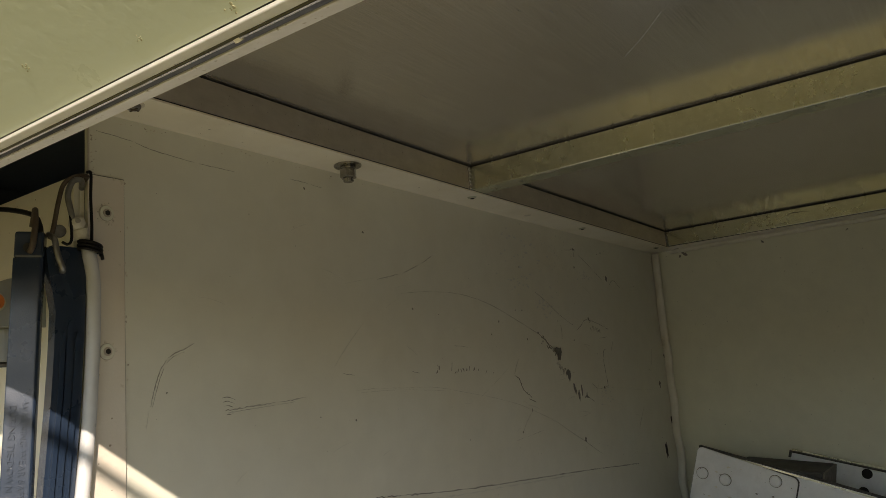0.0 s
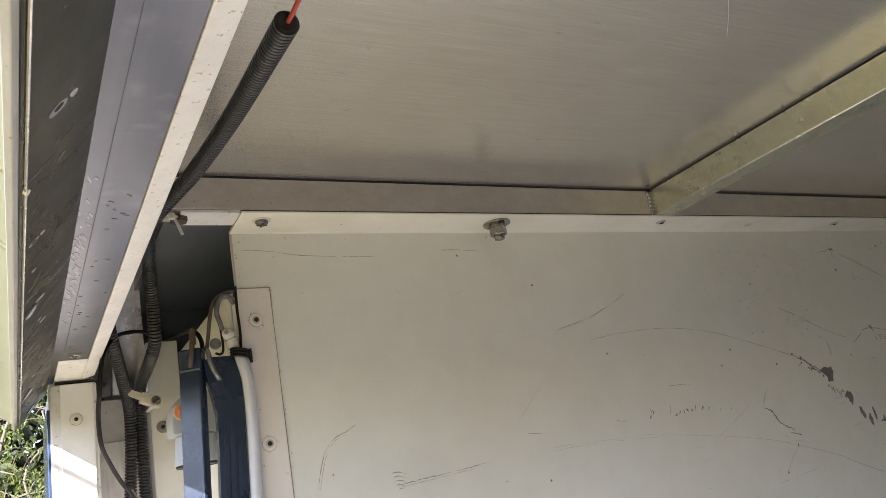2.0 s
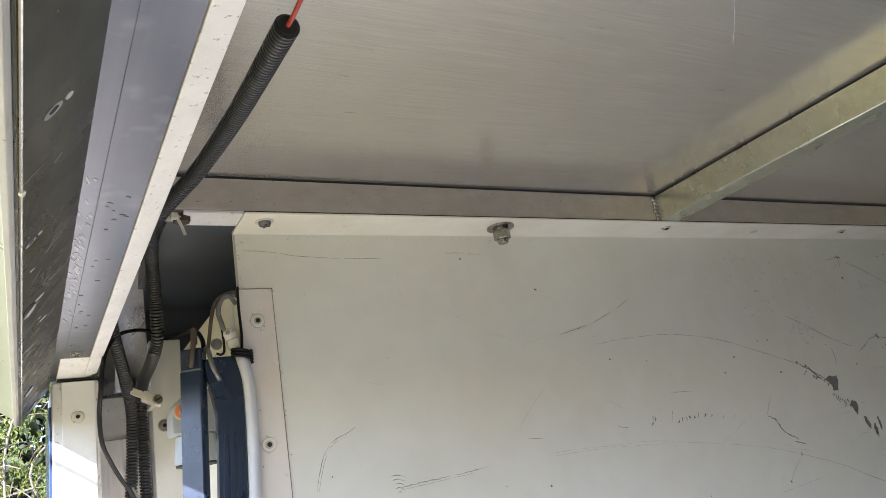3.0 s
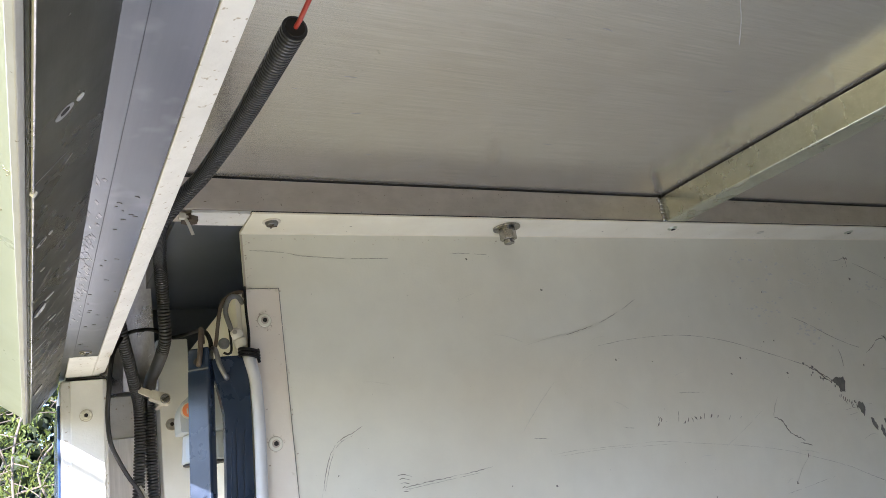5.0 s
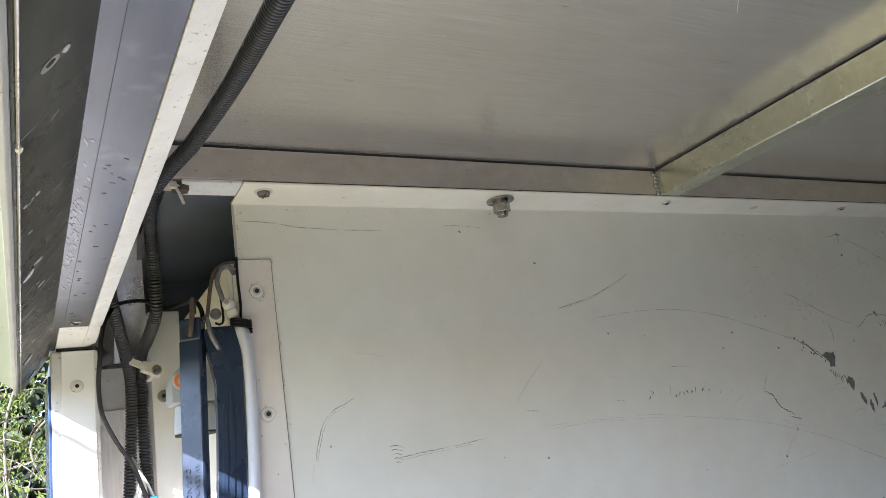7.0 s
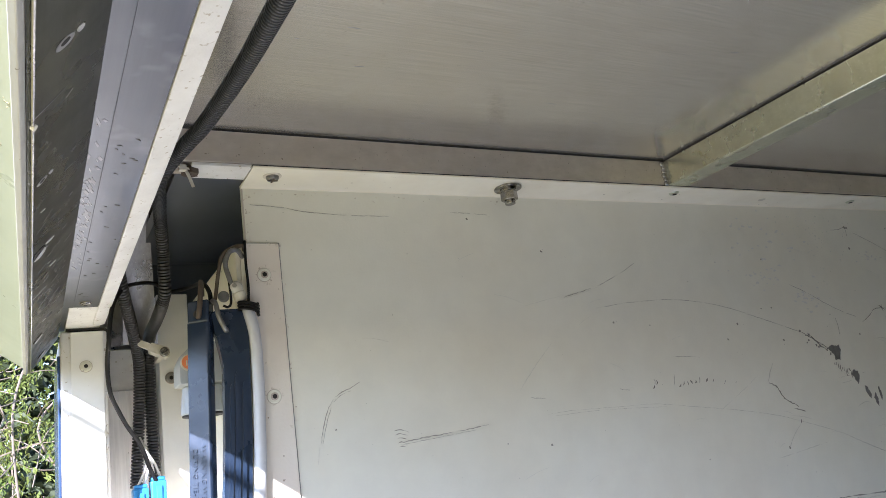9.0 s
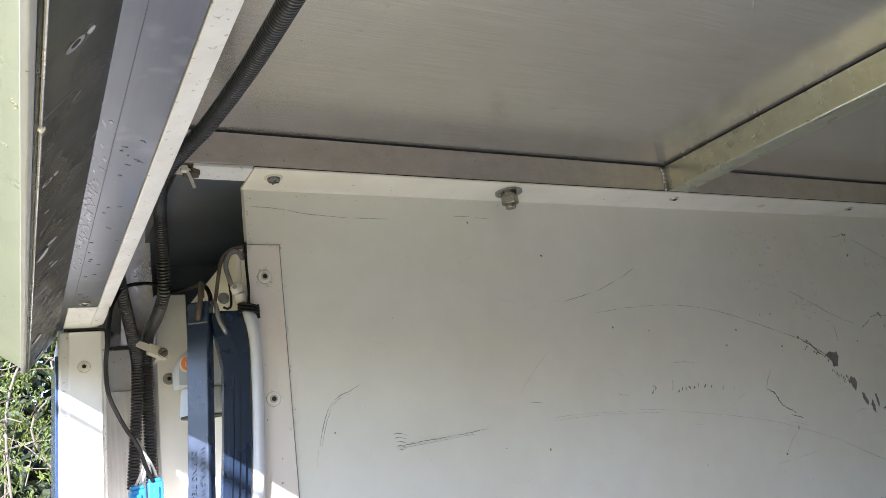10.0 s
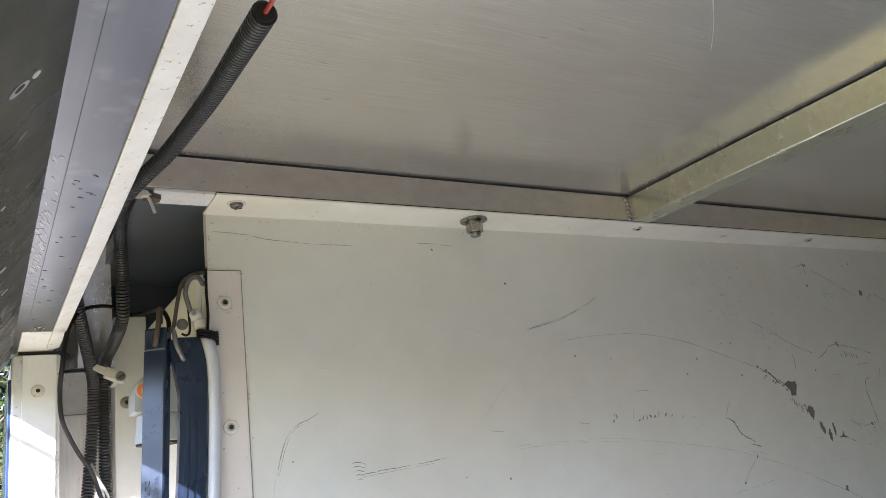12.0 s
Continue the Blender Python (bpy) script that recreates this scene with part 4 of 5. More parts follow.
for k in range(34):
    rng = random.Random(5400 + k)
    x, y, l = rng.uniform(-0.06, 0.10), rng.uniform(-0.34, -0.06), rng.uniform(0.0010, 0.0024)
    part("dirt_speck", overhead_mark([(x, y), (x + l * 0.5, y + l * 0.2), (x + l, y)], l * 0.7, 5500 + k), DIRT, overhead)

# bolt under the fold
bolt = thing("bolt", (0.2400, -0.0215, -0.014), "zinc hex bolt with wide washer under the fold", "bolt")
part("washer", cyl((0.2400, -0.0215, -0.0028), (0, 0, 1), 0.0122, 0.0018, 32, 0.0004), STEEL, bolt)
part("lock_washer", cyl((0.2400, -0.0215, -0.0046), (0, 0, 1), 0.0070, 0.0022, 24, 0.0004), STEEL, bolt)
part("nut", cyl((0.2400, -0.0215, -0.0098), (0, 0, 1), 0.0074, 0.0084, 6, 0.0006), STEEL, bolt)
part("stud", cyl((0.2400, -0.0215, -0.0156), (0, 0, 1), 0.0046, 0.0036, 16, 0.0005), STEEL, bolt)

# frame nut with a nylon tie
tie = thing("cable_tie", (-0.034, -0.030, -0.012), "off-white nylon cable tie round a rusty nut", "cable tie")
part("nut", cyl((-0.0300, -0.0290, -0.0030), (0, 0, 1), 0.0062, 0.0050, 6, 0.0005), RUSTY, tie, "rusty hex nut")
part("tail", sweep([(-0.0350, -0.034, -0.0015), (-0.0320, -0.034, -0.0080), (-0.0290, -0.033, -0.0160)], 0.0019, 6, 0.002, flat=0.45), NYLON, tie)
part("strap", sweep([(-0.0440, -0.040, -0.0040), (-0.0400, -0.037, -0.0022), (-0.0340, -0.034, -0.0020), (-0.0290, -0.032, -0.0036)], 0.0020, 6, 0.002, flat=0.45), NYLON, tie)
part("head", box((-0.0385, -0.0375, -0.0055), (-0.0335, -0.0330, -0.0010), 0.0008), NYLON, tie)


# ---- straps and hooks at the partition's edge ----
def twisted(ob, turn, lean):
    """Turns a hanging strap about its own upright line and lets it lean."""
    ob.rotation_mode, ob.rotation_euler = "ZYX", (0, radians(lean), radians(turn))
    return ob


def words(text, at, size, mat, parent, name="lettering"):
    """Raised words that run down the strap, tops of the letters to the vehicle's inside."""
    curve = bpy.data.curves.new(name, "FONT")
    curve.body, curve.size, curve.extrude, curve.space_character = text, size, 0.0006, 1.08
    carrier = bpy.data.objects.new(name, curve)
    scene.collection.objects.link(carrier)
    me = bpy.data.meshes.new_from_object(carrier.evaluated_get(bpy.context.evaluated_depsgraph_get()))
    bpy.data.objects.remove(carrier)
    bm = bmesh.new()
    bm.from_mesh(me)
    bpy.data.meshes.remove(me)
    turn = Matrix(((0, 1, 0), (0, 0, -1), (-1, 0, 0))).to_4x4()
    bmesh.ops.transform(bm, matrix=Matrix.Translation(at) @ turn, verts=bm.verts)
    return part(name, bm, mat, parent, "raised moulded words")


strap_a = thing("rubber_strap", (-0.0385, -0.001, DECK), "black rubber tie-down strap with raised warning words, hanging from a hook", "strap", "rubber straps")
SA = -0.0146
profile_a = [(SA - 0.0335, -0.0027), (SA - 0.0186, -0.0027), (SA - 0.0175, -0.0012), (SA - 0.0175, 0.0055), (SA - 0.0335, 0.0055)]
part("band", prism(profile_a, DECK, -0.1050, lambda u, v, w: (u, v, w), bevel=0.0007), RUBBER, strap_a)
part("end_pad", box((SA - 0.0332, -0.0033, -0.1053), (SA - 0.0172, 0.0060, -0.0890), 0.0015), RUBBER, strap_a, "thicker end with hook hole")
part("hook_hole", cyl((SA - 0.0255, -0.0033, -0.0990), (0, 1, 0), 0.0028, 0.0008, 14), DARKHOLE, strap_a)
words("WARNING WEAR SAFETY", (SA - 0.0245, -0.0029, -0.1890), 0.0049, RUBBER, strap_a)
words("DURING TIE-DOWN AND", (SA - 0.0305, -0.0029, -0.1905), 0.0049, RUBBER, strap_a)

strap_b = thing("rubber_strap", (-0.001, -0.001, DECK), "black ribbed rubber tie-down strap beside a grey hose", "strap", "rubber straps")
part("band", prism([(-0.0375, DECK), (-0.0180, DECK), (0.0058, -0.190), (0.0080, -0.140), (0.0090, -0.1040), (0.0066, -0.0970), (-0.0130, -0.0970), (-0.0165, -0.1000), (-0.0150, -0.1120), (-0.0125, -0.1243), (-0.0104, -0.1373), (-0.0112, -0.1621), (-0.0128, -0.1900)], -0.0045, 0.0030, lambda u, v, w: (u, w, v), bevel=0.0008), RUBBER, strap_b)
for x0, x1, tip in ((-0.0086, -0.0058, -0.150), (-0.0048, -0.0012, -0.1415), (0.0002, 0.0030, -0.149)):
    part("rib", prism([(x0 - 0.0280, DECK), (x1 - 0.0280, DECK), (x1 - 0.0012, -0.190), (x1 + 0.0006, tip - 0.006), ((x0 + x1) / 2 + 0.0010, tip), (x0 + 0.0012, tip - 0.004), (x0 - 0.0012, -0.190)], -0.0064, -0.0047, lambda u, v, w: (u, w, v), bevel=0.0006), RUBBER, strap_b, "raised moulded rib")

twisted(strap_a, -38, 2.2)

hook_a = part("strap_hook", sweep([(-0.0205, 0.004, -0.0850), (-0.0212, 0.000, -0.0775), (-0.0220, -0.0020, -0.0760), (-0.0234, -0.0050, -0.0870), (-0.0250, -0.0052, -0.0990), (-0.0252, -0.0020, -0.1020)], 0.0018, 10, 0.002), RUSTY, None, "rusty steel wire hook in the strap's end", smooth=True, category="hook", group="strap hooks")
hook_b = part("strap_hook", sweep([(-0.0150, -0.0060, -0.0935), (-0.0130, -0.0060, -0.0870), (-0.0100, -0.0060, -0.0700), (-0.0066, -0.0060, -0.0580), (0.0005, -0.0060, -0.0520), (0.0090, -0.0050, -0.0500), (0.0120, 0.0040, -0.0510)], 0.0014, 10, 0.002), RUSTY, None, "brown rusty wire hook over the panel edge", smooth=True, category="hook", group="strap hooks")
hook_c = part("strap_hook", sweep([(0.0100, 0.0030, -0.0560), (0.0040, -0.0070, -0.0540), (-0.0020, -0.0080, -0.0560), (-0.0052, -0.0080, -0.0650), (-0.0035, -0.0080, -0.0740), (-0.0005, -0.0080, -0.0850)], 0.0018, 10, 0.002), HOOK, None, "dull steel wire hook over the panel edge", smooth=True, category="hook", group="strap hooks")
hook_d = part("strap_hook", sweep([(-0.0150, -0.0040, -0.0905), (-0.0142, -0.0095, -0.0940), (-0.0128, -0.0105, -0.1030), (-0.0095, -0.0100, -0.1110), (-0.0075, -0.0070, -0.1130), (-0.0065, -0.0030, -0.1110)], 0.0018, 10, 0.002), HOOK, None, "dull steel wire hook through the strap", smooth=True, category="hook", group="strap hooks")
cap = thing("screw_cap", (0.0025, -0.006, -0.087), "off-white domed screw cap under the hooks", "screw")
knob = Vector((-0.35, -0.85, 0.15)).normalized()
ball = bmesh.new()
bmesh.ops.create_uvsphere(ball, u_segments=20, v_segments=12, radius=0.0052, matrix=Matrix.Translation((0.0012, -0.0070, -0.0822)) @ Matrix.Diagonal((1.0, 0.9, 0.95, 1)))
dome = part("dome", ball, NYLON, cap, smooth=True)
part("slot", cyl(Vector((0.0012, -0.0070, -0.0822)) + knob * 0.0047, knob, 0.0017, 0.0008, 7), MIDSCRATCH, dome, "dark slot")
part("neck", cyl((0.0040, -0.0062, -0.0885), (0.35, 0.1, -1), 0.0046, 0.0070, 18, 0.0008), NYLON, cap)
part("collar", cyl((-0.0062, 0.0000, -0.0868), (0.3, 1, 0), 0.0040, 0.004, 16, 0.0008), HOOK, cap)

hose = thing("hose", (-0.0240, -0.0085, DECK), "pale grey plastic hose bound with black cord", "hose")
part("tube", sweep([(0.0082, -0.0070, -0.0960), (0.0124, -0.0062, -0.1166), (0.0126, -0.0060, -0.1470), (0.0112, -0.0060, -0.1786), (0.0095, -0.0060, -0.2069), (0.0066, -0.0062, -0.2350), (-0.0040, -0.0085, -0.3200), (-0.0240, -0.0085, DECK)], 0.0042, 14, 0.006), HOSE, hose, smooth=True)
coil = []
for k in range(37):
    a = k / 12 * 2 * math.pi
    coil.append((0.0090 + 0.0068 * math.cos(a), -0.0085 + 0.0058 * math.sin(a), -0.0935 - 0.0022 * k / 12 - 0.0012 * math.cos(a)))
part("cord", sweep(coil + [(0.0140, -0.0130, -0.1020), (0.0150, -0.0125, -0.1050)], 0.0011, 8, 0.0016), WIRE, hose, "black cord wound three times", smooth=True)
part("cord_tail", sweep([(0.0120, 0.0000, -0.0455), (0.0098, -0.0080, -0.0490), (0.0094, -0.0085, -0.0650), (0.0098, -0.0090, -0.0817), (0.0086, -0.0110, -0.0930)], 0.0010, 8, 0.002), WIRE, hose, "taut black cord", smooth=True)
part("thin_tie", sweep([(-0.0040, -0.0070, -0.0700), (-0.0032, -0.0085, -0.0846), (-0.0034, -0.0090, -0.0940), (-0.0056, -0.0085, -0.0965), (-0.0085, -0.0075, -0.0950)], 0.0009, 8, 0.002), WIRE, hose, "thin black wire loop", smooth=True)

# round grey fitting on the side lining
fitting = thing("socket_fitting", (-0.0145, 0.06, -0.163), "light grey plastic socket fitting with orange sticker", "fitting")
arch = [(-0.0330, -0.1420)] + [(-0.0134 - 0.0196 * math.cos(a), -0.1310 + 0.0198 * math.sin(a)) for a in (math.pi * k / 18 for k in range(19))] + [(0.0062, -0.1420)]
part("body", prism(arch, 0.0360, 0.0640, lambda u, v, w: (u, w, v), bevel=0.0012), GREYPLASTIC, fitting)
part("cup", cyl((-0.0129, 0.0600, -0.1525), (0, 0, -1), 0.0150, 0.0210, 28, 0.0012, radius2=0.0172), GREYPLASTIC, fitting, smooth=False)
part("rim", cyl((-0.0129, 0.0600, -0.1636), (0, 0, 1), 0.0160, 0.0018, 28, 0.0005), DARKHOLE, fitting, "dark open mouth")
sticker = part("sticker", cyl((-0.0264, 0.0356, -0.1270), (0, 1, 0), 0.0062, 0.0008, 24, 0.0002), NYLON, fitting, "round orange and white sticker")
part("print", cyl((-0.0264, 0.0351, -0.1267), (0, 1, 0), 0.0051, 0.0006, 24), ORANGE, sticker)
for k in range(3):
    part("bar", box((-0.0286 + 0.0017 * k, 0.0344, -0.1292), (-0.0277 + 0.0017 * k, 0.0349, -0.1254)), NYLON, sticker)

# ---- wiring in the post recess ----
conduit_a = thing("cable_conduit", (-0.035, 0.0, -0.21), "black corrugated cable conduit with red wire at its end", "conduit", "corrugated conduits")
part("sleeve", sweep([(-0.0399, -0.3091, -0.0347), (-0.0356, -0.2080, -0.0197), (-0.0371, -0.1236, -0.0100), (-0.0413, -0.0919, -0.0085), (-0.0465, -0.0613, -0.0085), (-0.0493, -0.0362, -0.0085), (-0.0487, -0.0128, -0.0085), (-0.0444, 0.0159, -0.0080), (-0.0379, 0.0600, -0.0060), (-0.0324, 0.0900, -0.0231), (-0.0310, 0.1000, -0.0386), (-0.0293, 0.1100, -0.0545), (-0.0301, 0.1300, -0.0644), (-0.0326, 0.1450, -0.0724), (-0.0351, 0.1600, -0.0787), (-0.0358, 0.1720, -0.0865), (-0.0345, 0.1880, -0.1000), (-0.0335, 0.1920, -0.1500), (-0.0325, 0.1920, -0.2090)], 0.0036, 20, ribs=0.0015, pitch=0.0027), CONDUIT, conduit_a)
part("tape_wrap", sweep([(-0.0296, 0.1230, -0.0612), (-0.0301, 0.1300, -0.0644), (-0.0326, 0.1450, -0.0724), (-0.0351, 0.1600, -0.0787), (-0.0358, 0.1700, -0.0850)], 0.0053, 16, 0.003), TAPE, conduit_a, "smooth grey tape over the ribs", smooth=True)
part("mouth", cyl((-0.03993, -0.30945, -0.03476), (-0.0043, -0.1011, -0.0150), 0.0038, 0.0012, 16), DARKHOLE, conduit_a)
part("wire", sweep([(-0.0397, -0.3030, -0.0338), (-0.0395, -0.3180, -0.0345), (-0.0365, -0.345, -0.0240), (-0.0330, -0.410, 0.0040), (-0.032, -0.60, 0.020)], 0.0010, 8, 0.006), REDWIRE, conduit_a, "thin red wire", smooth=True)
conduit_b = thing("cable_conduit", (-0.048, 0.188, -0.21), "black corrugated cable conduit in the post recess", "conduit", "corrugated conduits")
part("sleeve", sweep([(-0.0690, 0.075, -0.0250), (-0.0665, 0.090, -0.0420), (-0.0630, 0.103, -0.0545), (-0.0567, 0.125, -0.0690), (-0.0500, 0.150, -0.0850), (-0.0445, 0.172, -0.1014), (-0.0438, 0.182, -0.1296), (-0.0458, 0.186, -0.1678), (-0.0488, 0.188, -0.2090)], 0.0036, 20, ribs=0.0015, pitch=0.0027), CONDUIT, conduit_b)
wire_loop = part("cable", sweep([(-0.0142, 0.006, -0.0902), (-0.0141, 0.008, -0.0822), (-0.0155, 0.015, -0.0745), (-0.0115, 0.060, -0.0616), (-0.0098, 0.110, -0.0516), (-0.0226, 0.130, -0.0498), (-0.0346, 0.128, -0.0432), (-0.0483, 0.125, -0.0434), (-0.0596, 0.110, -0.0502), (-0.0703, 0.080, -0.0667), (-0.0759, 0.060, -0.0839), (-0.0776, 0.060, -0.1019), (-0.0780, 0.075, -0.1174), (-0.0755, 0.090, -0.1367), (-0.0677, 0.110, -0.1507), (-0.0589, 0.130, -0.1626), (-0.0520, 0.138, -0.1715), (-0.0465, 0.147, -0.1810), (-0.0416, 0.155, -0.1935), (-0.0356, 0.160, -0.2060)], 0.0017, 8, 0.003), WIRE, None, "black sheathed cable looping down to a plug", smooth=True, category="cable")

clip = thing("hose_clip", (-0.032, 0.16, -0.102), "off-white clip holding the conduits with a slotted screw", "clip")
flat = lambda u, v, w: (u, w, v)
part("band", prism([(-0.0477, -0.0914), (-0.0468, -0.0863), (-0.0372, -0.0905), (-0.0380, -0.0964)], 0.1500, 0.1535, flat, bevel=0.0006), NYLON, clip)
part("tab", prism([(-0.0382, -0.0974), (-0.0368, -0.0900), (-0.0230, -0.0948), (-0.0216, -0.0965), (-0.0222, -0.1034), (-0.0240, -0.1038)], 0.1490, 0.1620, flat, bevel=0.0010), NYLON, clip)
part("tag", prism([(-0.0366, -0.0968), (-0.0352, -0.0918), (-0.0312, -0.0932), (-0.0324, -0.0984)], 0.1478, 0.1489, flat, bevel=0.0004), NYLON, clip, "small square moulding")
part("screw", cyl((-0.0262, 0.1478, -0.0990), (0, 1, 0), 0.0042, 0.0030, 18, 0.0008), STEEL, clip, "slotted screw")
part("slot", prism([(-0.0290, -0.1000), (-0.0286, -0.1008), (-0.0234, -0.0980), (-0.0238, -0.0972)], 0.1455, 0.1462, flat), DARKHOLE, clip)
part("stem", box((-0.0290, 0.1621, -0.1010), (-0.0240, 0.1989, -0.0960), 0.0006), NYLON, clip, "fixing foot on the post")

plug = thing("wire_connector", (-0.041, 0.165, -0.235), "blue plastic wire connectors with pale wires", "connector")
for x0, x1, top in ((-0.0545, -0.0420, -0.2095), (-0.0405, -0.0280, -0.2050)):
    body = part("housing", box((x0, 0.1580, top - 0.022), (x1, 0.1720, top), 0.0014), BLUE, plug)
    part("collar", box((x0 + 0.001, 0.1592, top), (x1 - 0.001, 0.1708, top + 0.003), 0.0008), BLUE, body)
    part("latch", box((x0 + 0.004, 0.1560, top - 0.016), (x1 - 0.004, 0.1578, top - 0.004), 0.0005), BLUE, body)
for a, b in (((-0.0500, -0.2075), (-0.0420, -0.1860)), ((-0.0455, -0.2075), (-0.0400, -0.1840)), ((-0.0370, -0.2030), (-0.0425, -0.1800)), ((-0.0320, -0.2025), (-0.0440, -0.1770))):
    part("wire", sweep([(a[0], 0.164, a[1]), ((a[0] + b[0]) / 2 + 0.001, 0.162, (a[1] + b[1]) / 2), (b[0], 0.166, b[1]), (b[0] - 0.001, 0.182, b[1] + 0.010)], 0.0011, 8, 0.002), GREYWIRE, plug, "pale grey wire", smooth=True)

# ---- folded steps in the corner ----
steps = thing("step_ladder", (0.90, -0.20, DECK), "folded scuffed aluminium step ladder lying by the far wall", "ladder")
P1 = Vector((0.930, -0.0736, -0.3192))
E1 = Vector((0.0, -0.955, -0.295)).normalized()
E2 = Vector((1.0, 0.0, 0.0))
E3 = Vector((0.0, -0.295, 0.955)).normalized()


def step_space(u, v, w):
    """u along a rail, v up, w from the first rail to the second."""
    return P1 + E1 * u + E3 * v + E2 * w


def rounded(points, r=0.012, k=5):
    out = []
    m = len(points)
    for i in range(m):
        a, b, c = Vector(points[i - 1]), Vector(points[i]), Vector(points[(i + 1) % m])
        p, q = b + (a - b).normalized() * r, b + (c - b).normalized() * r
        for j in range(k):
            t = j / (k - 1)
            s = p * (1 - t) ** 2 + b * 2 * t * (1 - t) + q * t * t
            out.append((s.x, s.y))
    return out


def on_deck(u):
    """v at which the sloping rail meets the compartment floor."""
    return (DECK - P1.z - E1.z * u) / E3.z + 0.001


front = part("front_rail", prism([(0.004, on_deck(0.004)), (0.46, on_deck(0.46)), (0.46, -0.002), (0.004, -0.002)], 0.004, 0.006, step_space), LADDER, steps)
part("front_flange", prism([(0.0, -0.0022), (0.46, -0.0022), (0.46, 0.0006), (0.0, 0.0006)], 0.0042, 0.0115, step_space, bevel=0.0006), TREAD, front, "dark worn folded edge")
part("flange_edge", prism([(0.014, -0.0046), (0.46, -0.0046), (0.46, -0.0024), (0.014, -0.0024)], 0.0030, 0.0042, step_space, bevel=0.0004), TUBE, front, "bare bright edge")
part("plate_shadow", prism(rounded([(-0.0015, -0.150), (0.1435, -0.130), (0.1435, -0.0055), (-0.0012, 0.001)], 0.010), 0.0035, 0.0041, step_space), TREAD, steps)
plate = part("end_plate", prism(rounded([(0.0, -0.150), (0.1415, -0.128), (0.1415, -0.0075), (0.0, 0.0)], 0.008), 0.0, 0.004, step_space, bevel=0.0008), LADDER, steps, "riveted end plate, paint-scuffed")
for u, v in ((0.0127, -0.0371), (0.0462, -0.0370), (0.1132, -0.0183), (0.0140, -0.100), (0.1130, -0.090)):
    part("dirt_ring", cyl(step_space(u, v, -0.0003), E2, 0.0088, 0.0004, 20), SCRATCH, plate)
    part("rivet", cyl(step_space(u, v, -0.0016), E2, 0.0080, 0.0040, 18, 0.0016), LADDER, plate)
for k in range(16):
    pick = random.Random(950 + k)
    u, v = pick.uniform(0.005, 0.135), pick.uniform(-0.07, -0.012)
    chip(u, v, pick.uniform(0.0008, 0.0030), 960 + k, pick.choice((SCRATCH, SEALANT, SEALANT)), plate, lambda a, b, d: step_space(a, b, -d), tall=0.5)
BW = 0.115
back = part("back_rail", prism([(0.108, on_deck(0.108)), (0.46, on_deck(0.46)), (0.46, 0.020), (0.108, 0.010)], BW, BW + 0.003, step_space), LADDER, steps, "pale inner rail with round holes")
part("back_flange", prism([(0.106, 0.0085), (0.46, 0.0290), (0.46, 0.0315), (0.106, 0.0115)], BW - 0.007, BW, step_space, bevel=0.0005), TREAD, back, "dark folded edge")
part("flange_edge", prism([(0.108, 0.0120), (0.46, 0.0320), (0.46, 0.0335), (0.108, 0.0135)], BW - 0.005, BW + 0.002, step_space, bevel=0.0004), TUBE, back, "bare bright edge")
part("rail_end", prism([(0.1055, 0.001), (0.1085, 0.001), (0.1085, 0.0115), (0.1055, 0.0115)], BW - 0.007, BW, step_space), TREAD, back)
for u, v in ((0.2115, 0.0060), (0.211, -0.0210), (0.32, 0.010)):
    part("hole", cyl(step_space(u, v, BW - 0.0003), E2, 0.0072, 0.001, 18), DARKHOLE, back)
part("tread", prism([(0.046, -0.0165), (0.168, 0.0085), (0.172, -0.022), (0.050, -0.046)], 0.0125, BW - 0.001, step_space, bevel=0.002), TREAD, steps, "dark worn step")
part("tread_nose", prism([(0.1685, 0.0085), (0.1710, 0.0085), (0.1745, -0.022), (0.1725, -0.022)], 0.0125, BW - 0.001, step_space), SCRATCH, steps, "worn grey front edge of the step")


# ---- outside: shrub behind the vehicle, hedge far off ----
def leaf_cloud(rng, centres, count, size, spread):
    bm = bmesh.new()
    for _ in range(count):
        c = rng.choice(centres)
        p = Vector(c) + Vector((rng.gauss(0, spread), rng.gauss(0, spread), rng.gauss(0, spread * 0.7)))
        q = Euler((rng.uniform(-1.2, 1.2), rng.uniform(-1.2, 1.2), rng.uniform(0, 6.28))).to_matrix()
        l = size * rng.uniform(0.6, 1.3)
        v = [bm.verts.new(p + q @ Vector(s)) for s in ((0, 0, 0), (l * 0.24, l * 0.45, l * 0.10), (0, l, -l * 0.06), (-l * 0.24, l * 0.45, l * 0.10), (0, l * 0.5, 0))]
        bm.faces.new((v[0], v[1], v[4]))
        bm.faces.new((v[1], v[2], v[4]))
        bm.faces.new((v[2], v[3], v[4]))
        bm.faces.new((v[3], v[0], v[4]))
    return bm


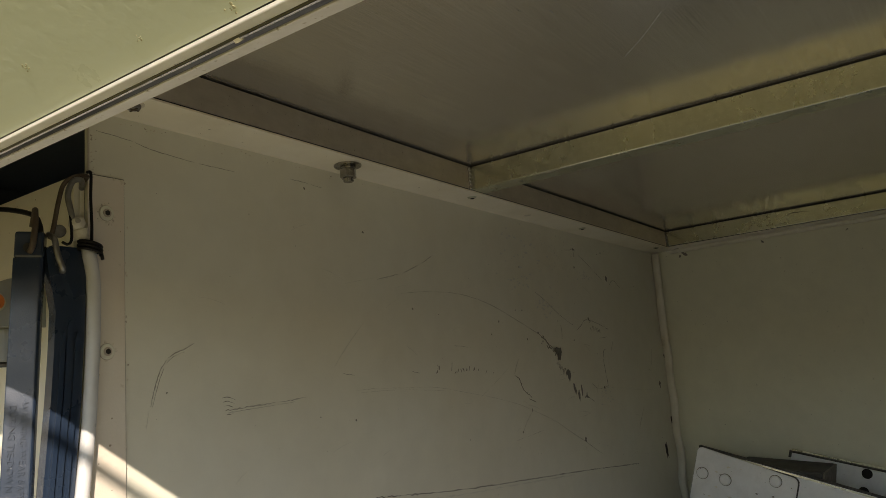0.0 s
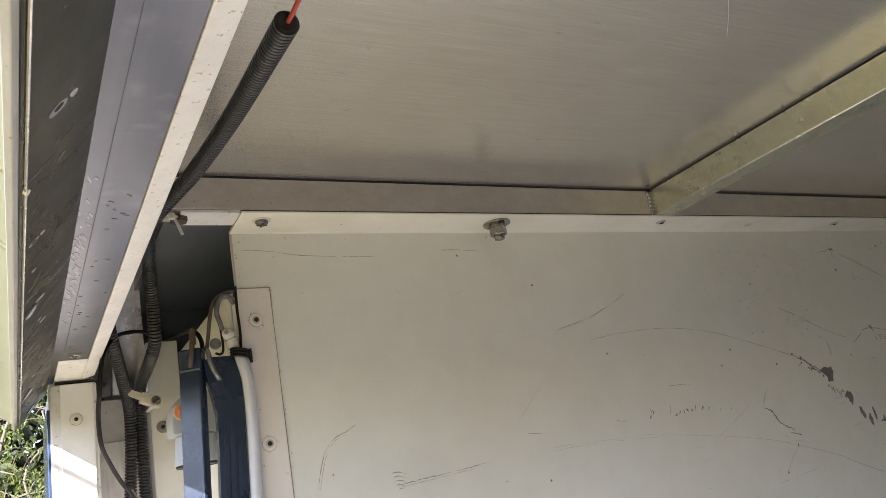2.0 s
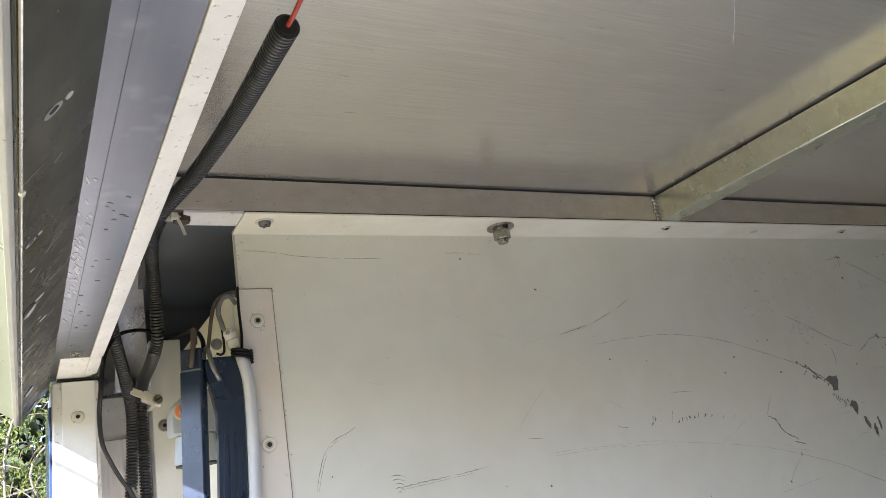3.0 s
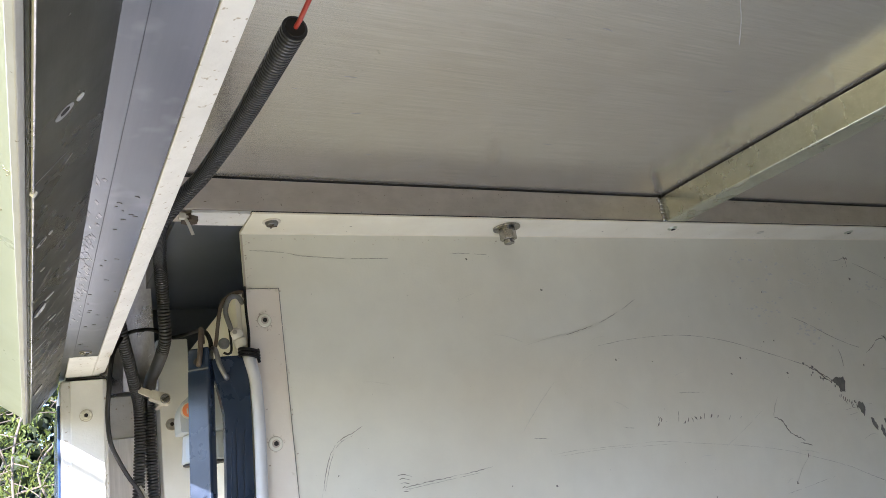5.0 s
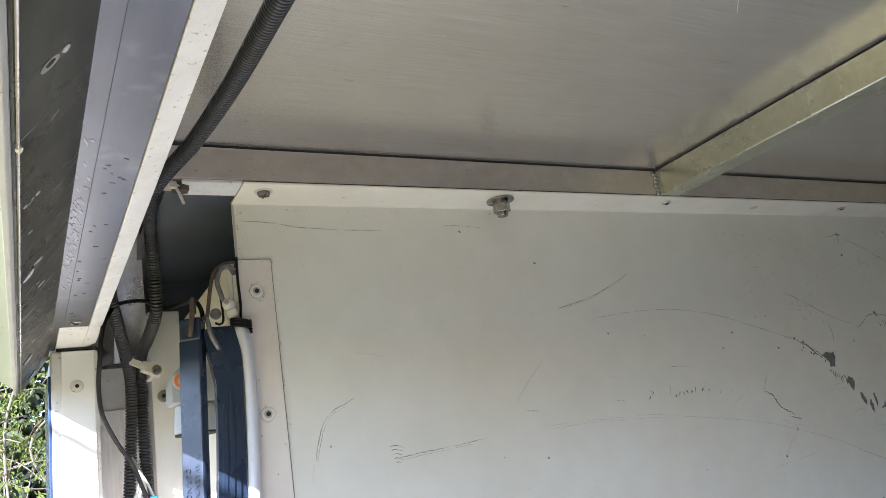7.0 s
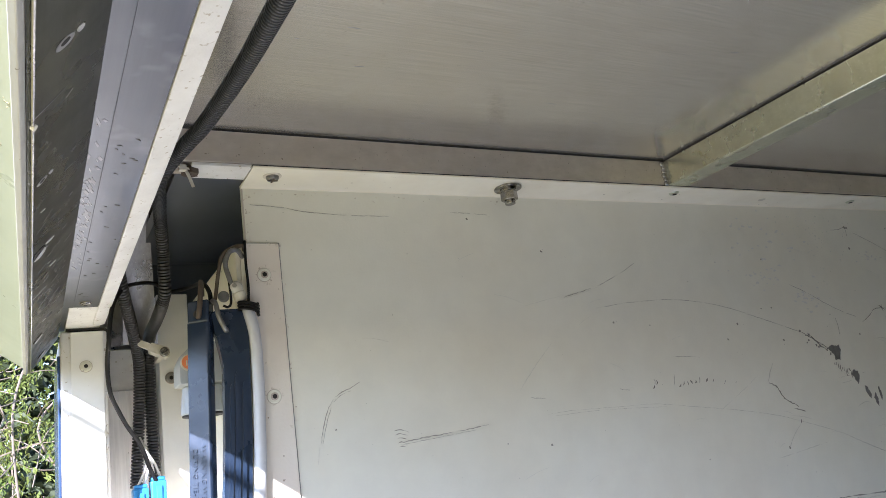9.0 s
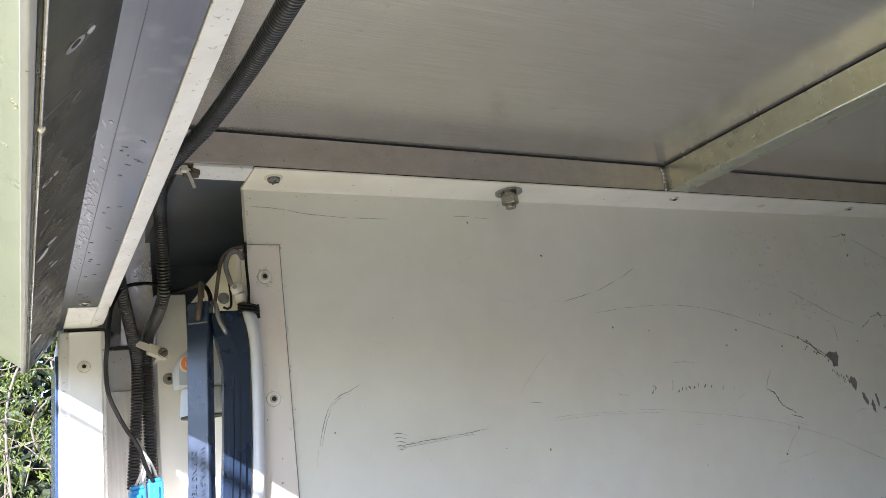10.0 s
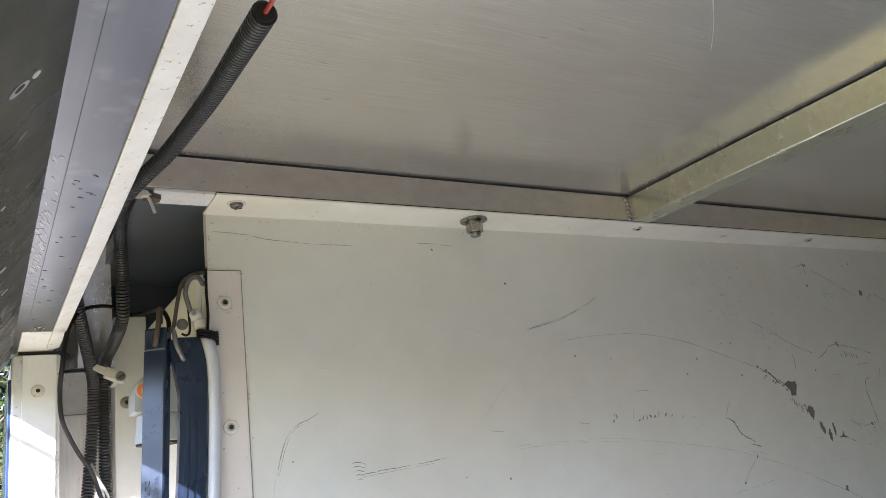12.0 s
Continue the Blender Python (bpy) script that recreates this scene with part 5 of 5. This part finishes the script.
def shrub(x, y, height, seed, sprays, stems=6):
    """A leafy shrub: crooked pale stems that fork from the ground, and drooping sprays of narrow leaves."""
    rng = random.Random(seed)
    ob = thing("shrub", (x, y, -Z), "green shrub with sunlit leaf sprays and pale crooked branches", "shrub", "shrubs")
    tips = []
    for s in range(stems):
        a = rng.uniform(0, 6.28)
        r = rng.uniform(0.2, 0.75)
        pts = [Vector((x, y, -Z)) + Vector((math.cos(a) * r * t, math.sin(a) * r * t, height * t * rng.uniform(0.85, 1.0))) + Vector((rng.gauss(0, 0.09), rng.gauss(0, 0.09), 0)) * (t > 0) for t in (0, 0.25, 0.4, 0.55, 0.7, 0.85, 1.0)]
        part("stem", sweep(pts, 0.0052, 7, 0.06), BARK, ob)
        line = spline(pts, 0.14)
        for p in line[4:]:
            way = Vector((rng.gauss(0, 1), rng.gauss(0, 1), rng.gauss(0.1, 0.5))).normalized() * rng.uniform(0.18, 0.5)
            bend = Vector((rng.gauss(0, 0.04), rng.gauss(0, 0.04), rng.gauss(0.02, 0.04)))
            tips.append((p, p + way * 0.5 + bend, p + way))
    bm = bmesh.new()
    for a, b, c in tips:
        sweep([a, b, c], 0.0026, 5, 0.04, bm)
    part("branchwork", bm, BARK, ob)
    bm = bmesh.new()
    for _ in range(sprays):
        a, b, c = rng.choice(tips)
        at = c + Vector((rng.gauss(0, 0.07), rng.gauss(0, 0.07), rng.gauss(0, 0.06)))
        out = Vector((rng.gauss(0, 1), rng.gauss(0, 1), rng.gauss(-0.2, 0.3))).normalized()
        for k in range(30):
            p = at + out * 0.006 * k + Vector((rng.gauss(0, 0.012), rng.gauss(0, 0.012), -0.00014 * k * k))
            way = (out + Vector((rng.gauss(0, 0.7), rng.gauss(0, 0.7), rng.gauss(-0.7, 0.4)))).normalized()
            side = way.cross(Vector((rng.gauss(0, 0.4), rng.gauss(0, 0.4), 1))).normalized()
            up = side.cross(way)
            l = rng.uniform(0.018, 0.036)
            v = [bm.verts.new(q) for q in (p, p + way * l * 0.45 + side * l * 0.22 + up * l * 0.07, p + way * l - up * l * 0.10, p + way * l * 0.45 - side * l * 0.22 + up * l * 0.07)]
            bm.faces.new((v[0], v[1], v[2]))
            bm.faces.new((v[0], v[2], v[3]))
    part("crown", bm, LEAF, ob)


shrub(0.02, 3.2, 2.5, 3, 360)
shrub(0.5, 4.3, 2.9, 11, 420)
shrub(-0.5, 5.2, 3.2, 12, 280)
shrub(0.9, 6.2, 3.6, 13, 280)
shrub(-1.3, 4.2, 2.8, 5, 300)
shrub(1.4, 4.4, 2.9, 6, 300)
rng = random.Random(8)
inner = [(rng.uniform(-3.5, 4.5), rng.uniform(6.3, 8.5), -Z + rng.uniform(0.1, 4.2)) for _ in range(220)]
part("thicket", leaf_cloud(rng, inner, 34000, 0.17, 0.50), SHADELEAF, None, "dense green thicket behind the shrubs, shade put into its leaf colour", kind="stuff", category="bushes")
# unseen hedge, added to hold back light from the low sky
hedge_centres = []
for k in range(260):
    a = rng.uniform(0, 2 * math.pi)
    r = rng.uniform(10, 15)
    top = 2.3 if math.cos(a) < -0.3 else 3.4      # low on the side where the door stands open, to let sky light in
    hedge_centres.append((r * math.cos(a), r * math.sin(a), -Z + rng.uniform(0.2, top)))
part("hedge", leaf_cloud(rng, hedge_centres, 60000, 0.17, 0.55), LEAF, None, "unseen green hedge added all round to block the low sky", kind="stuff", category="hedge")
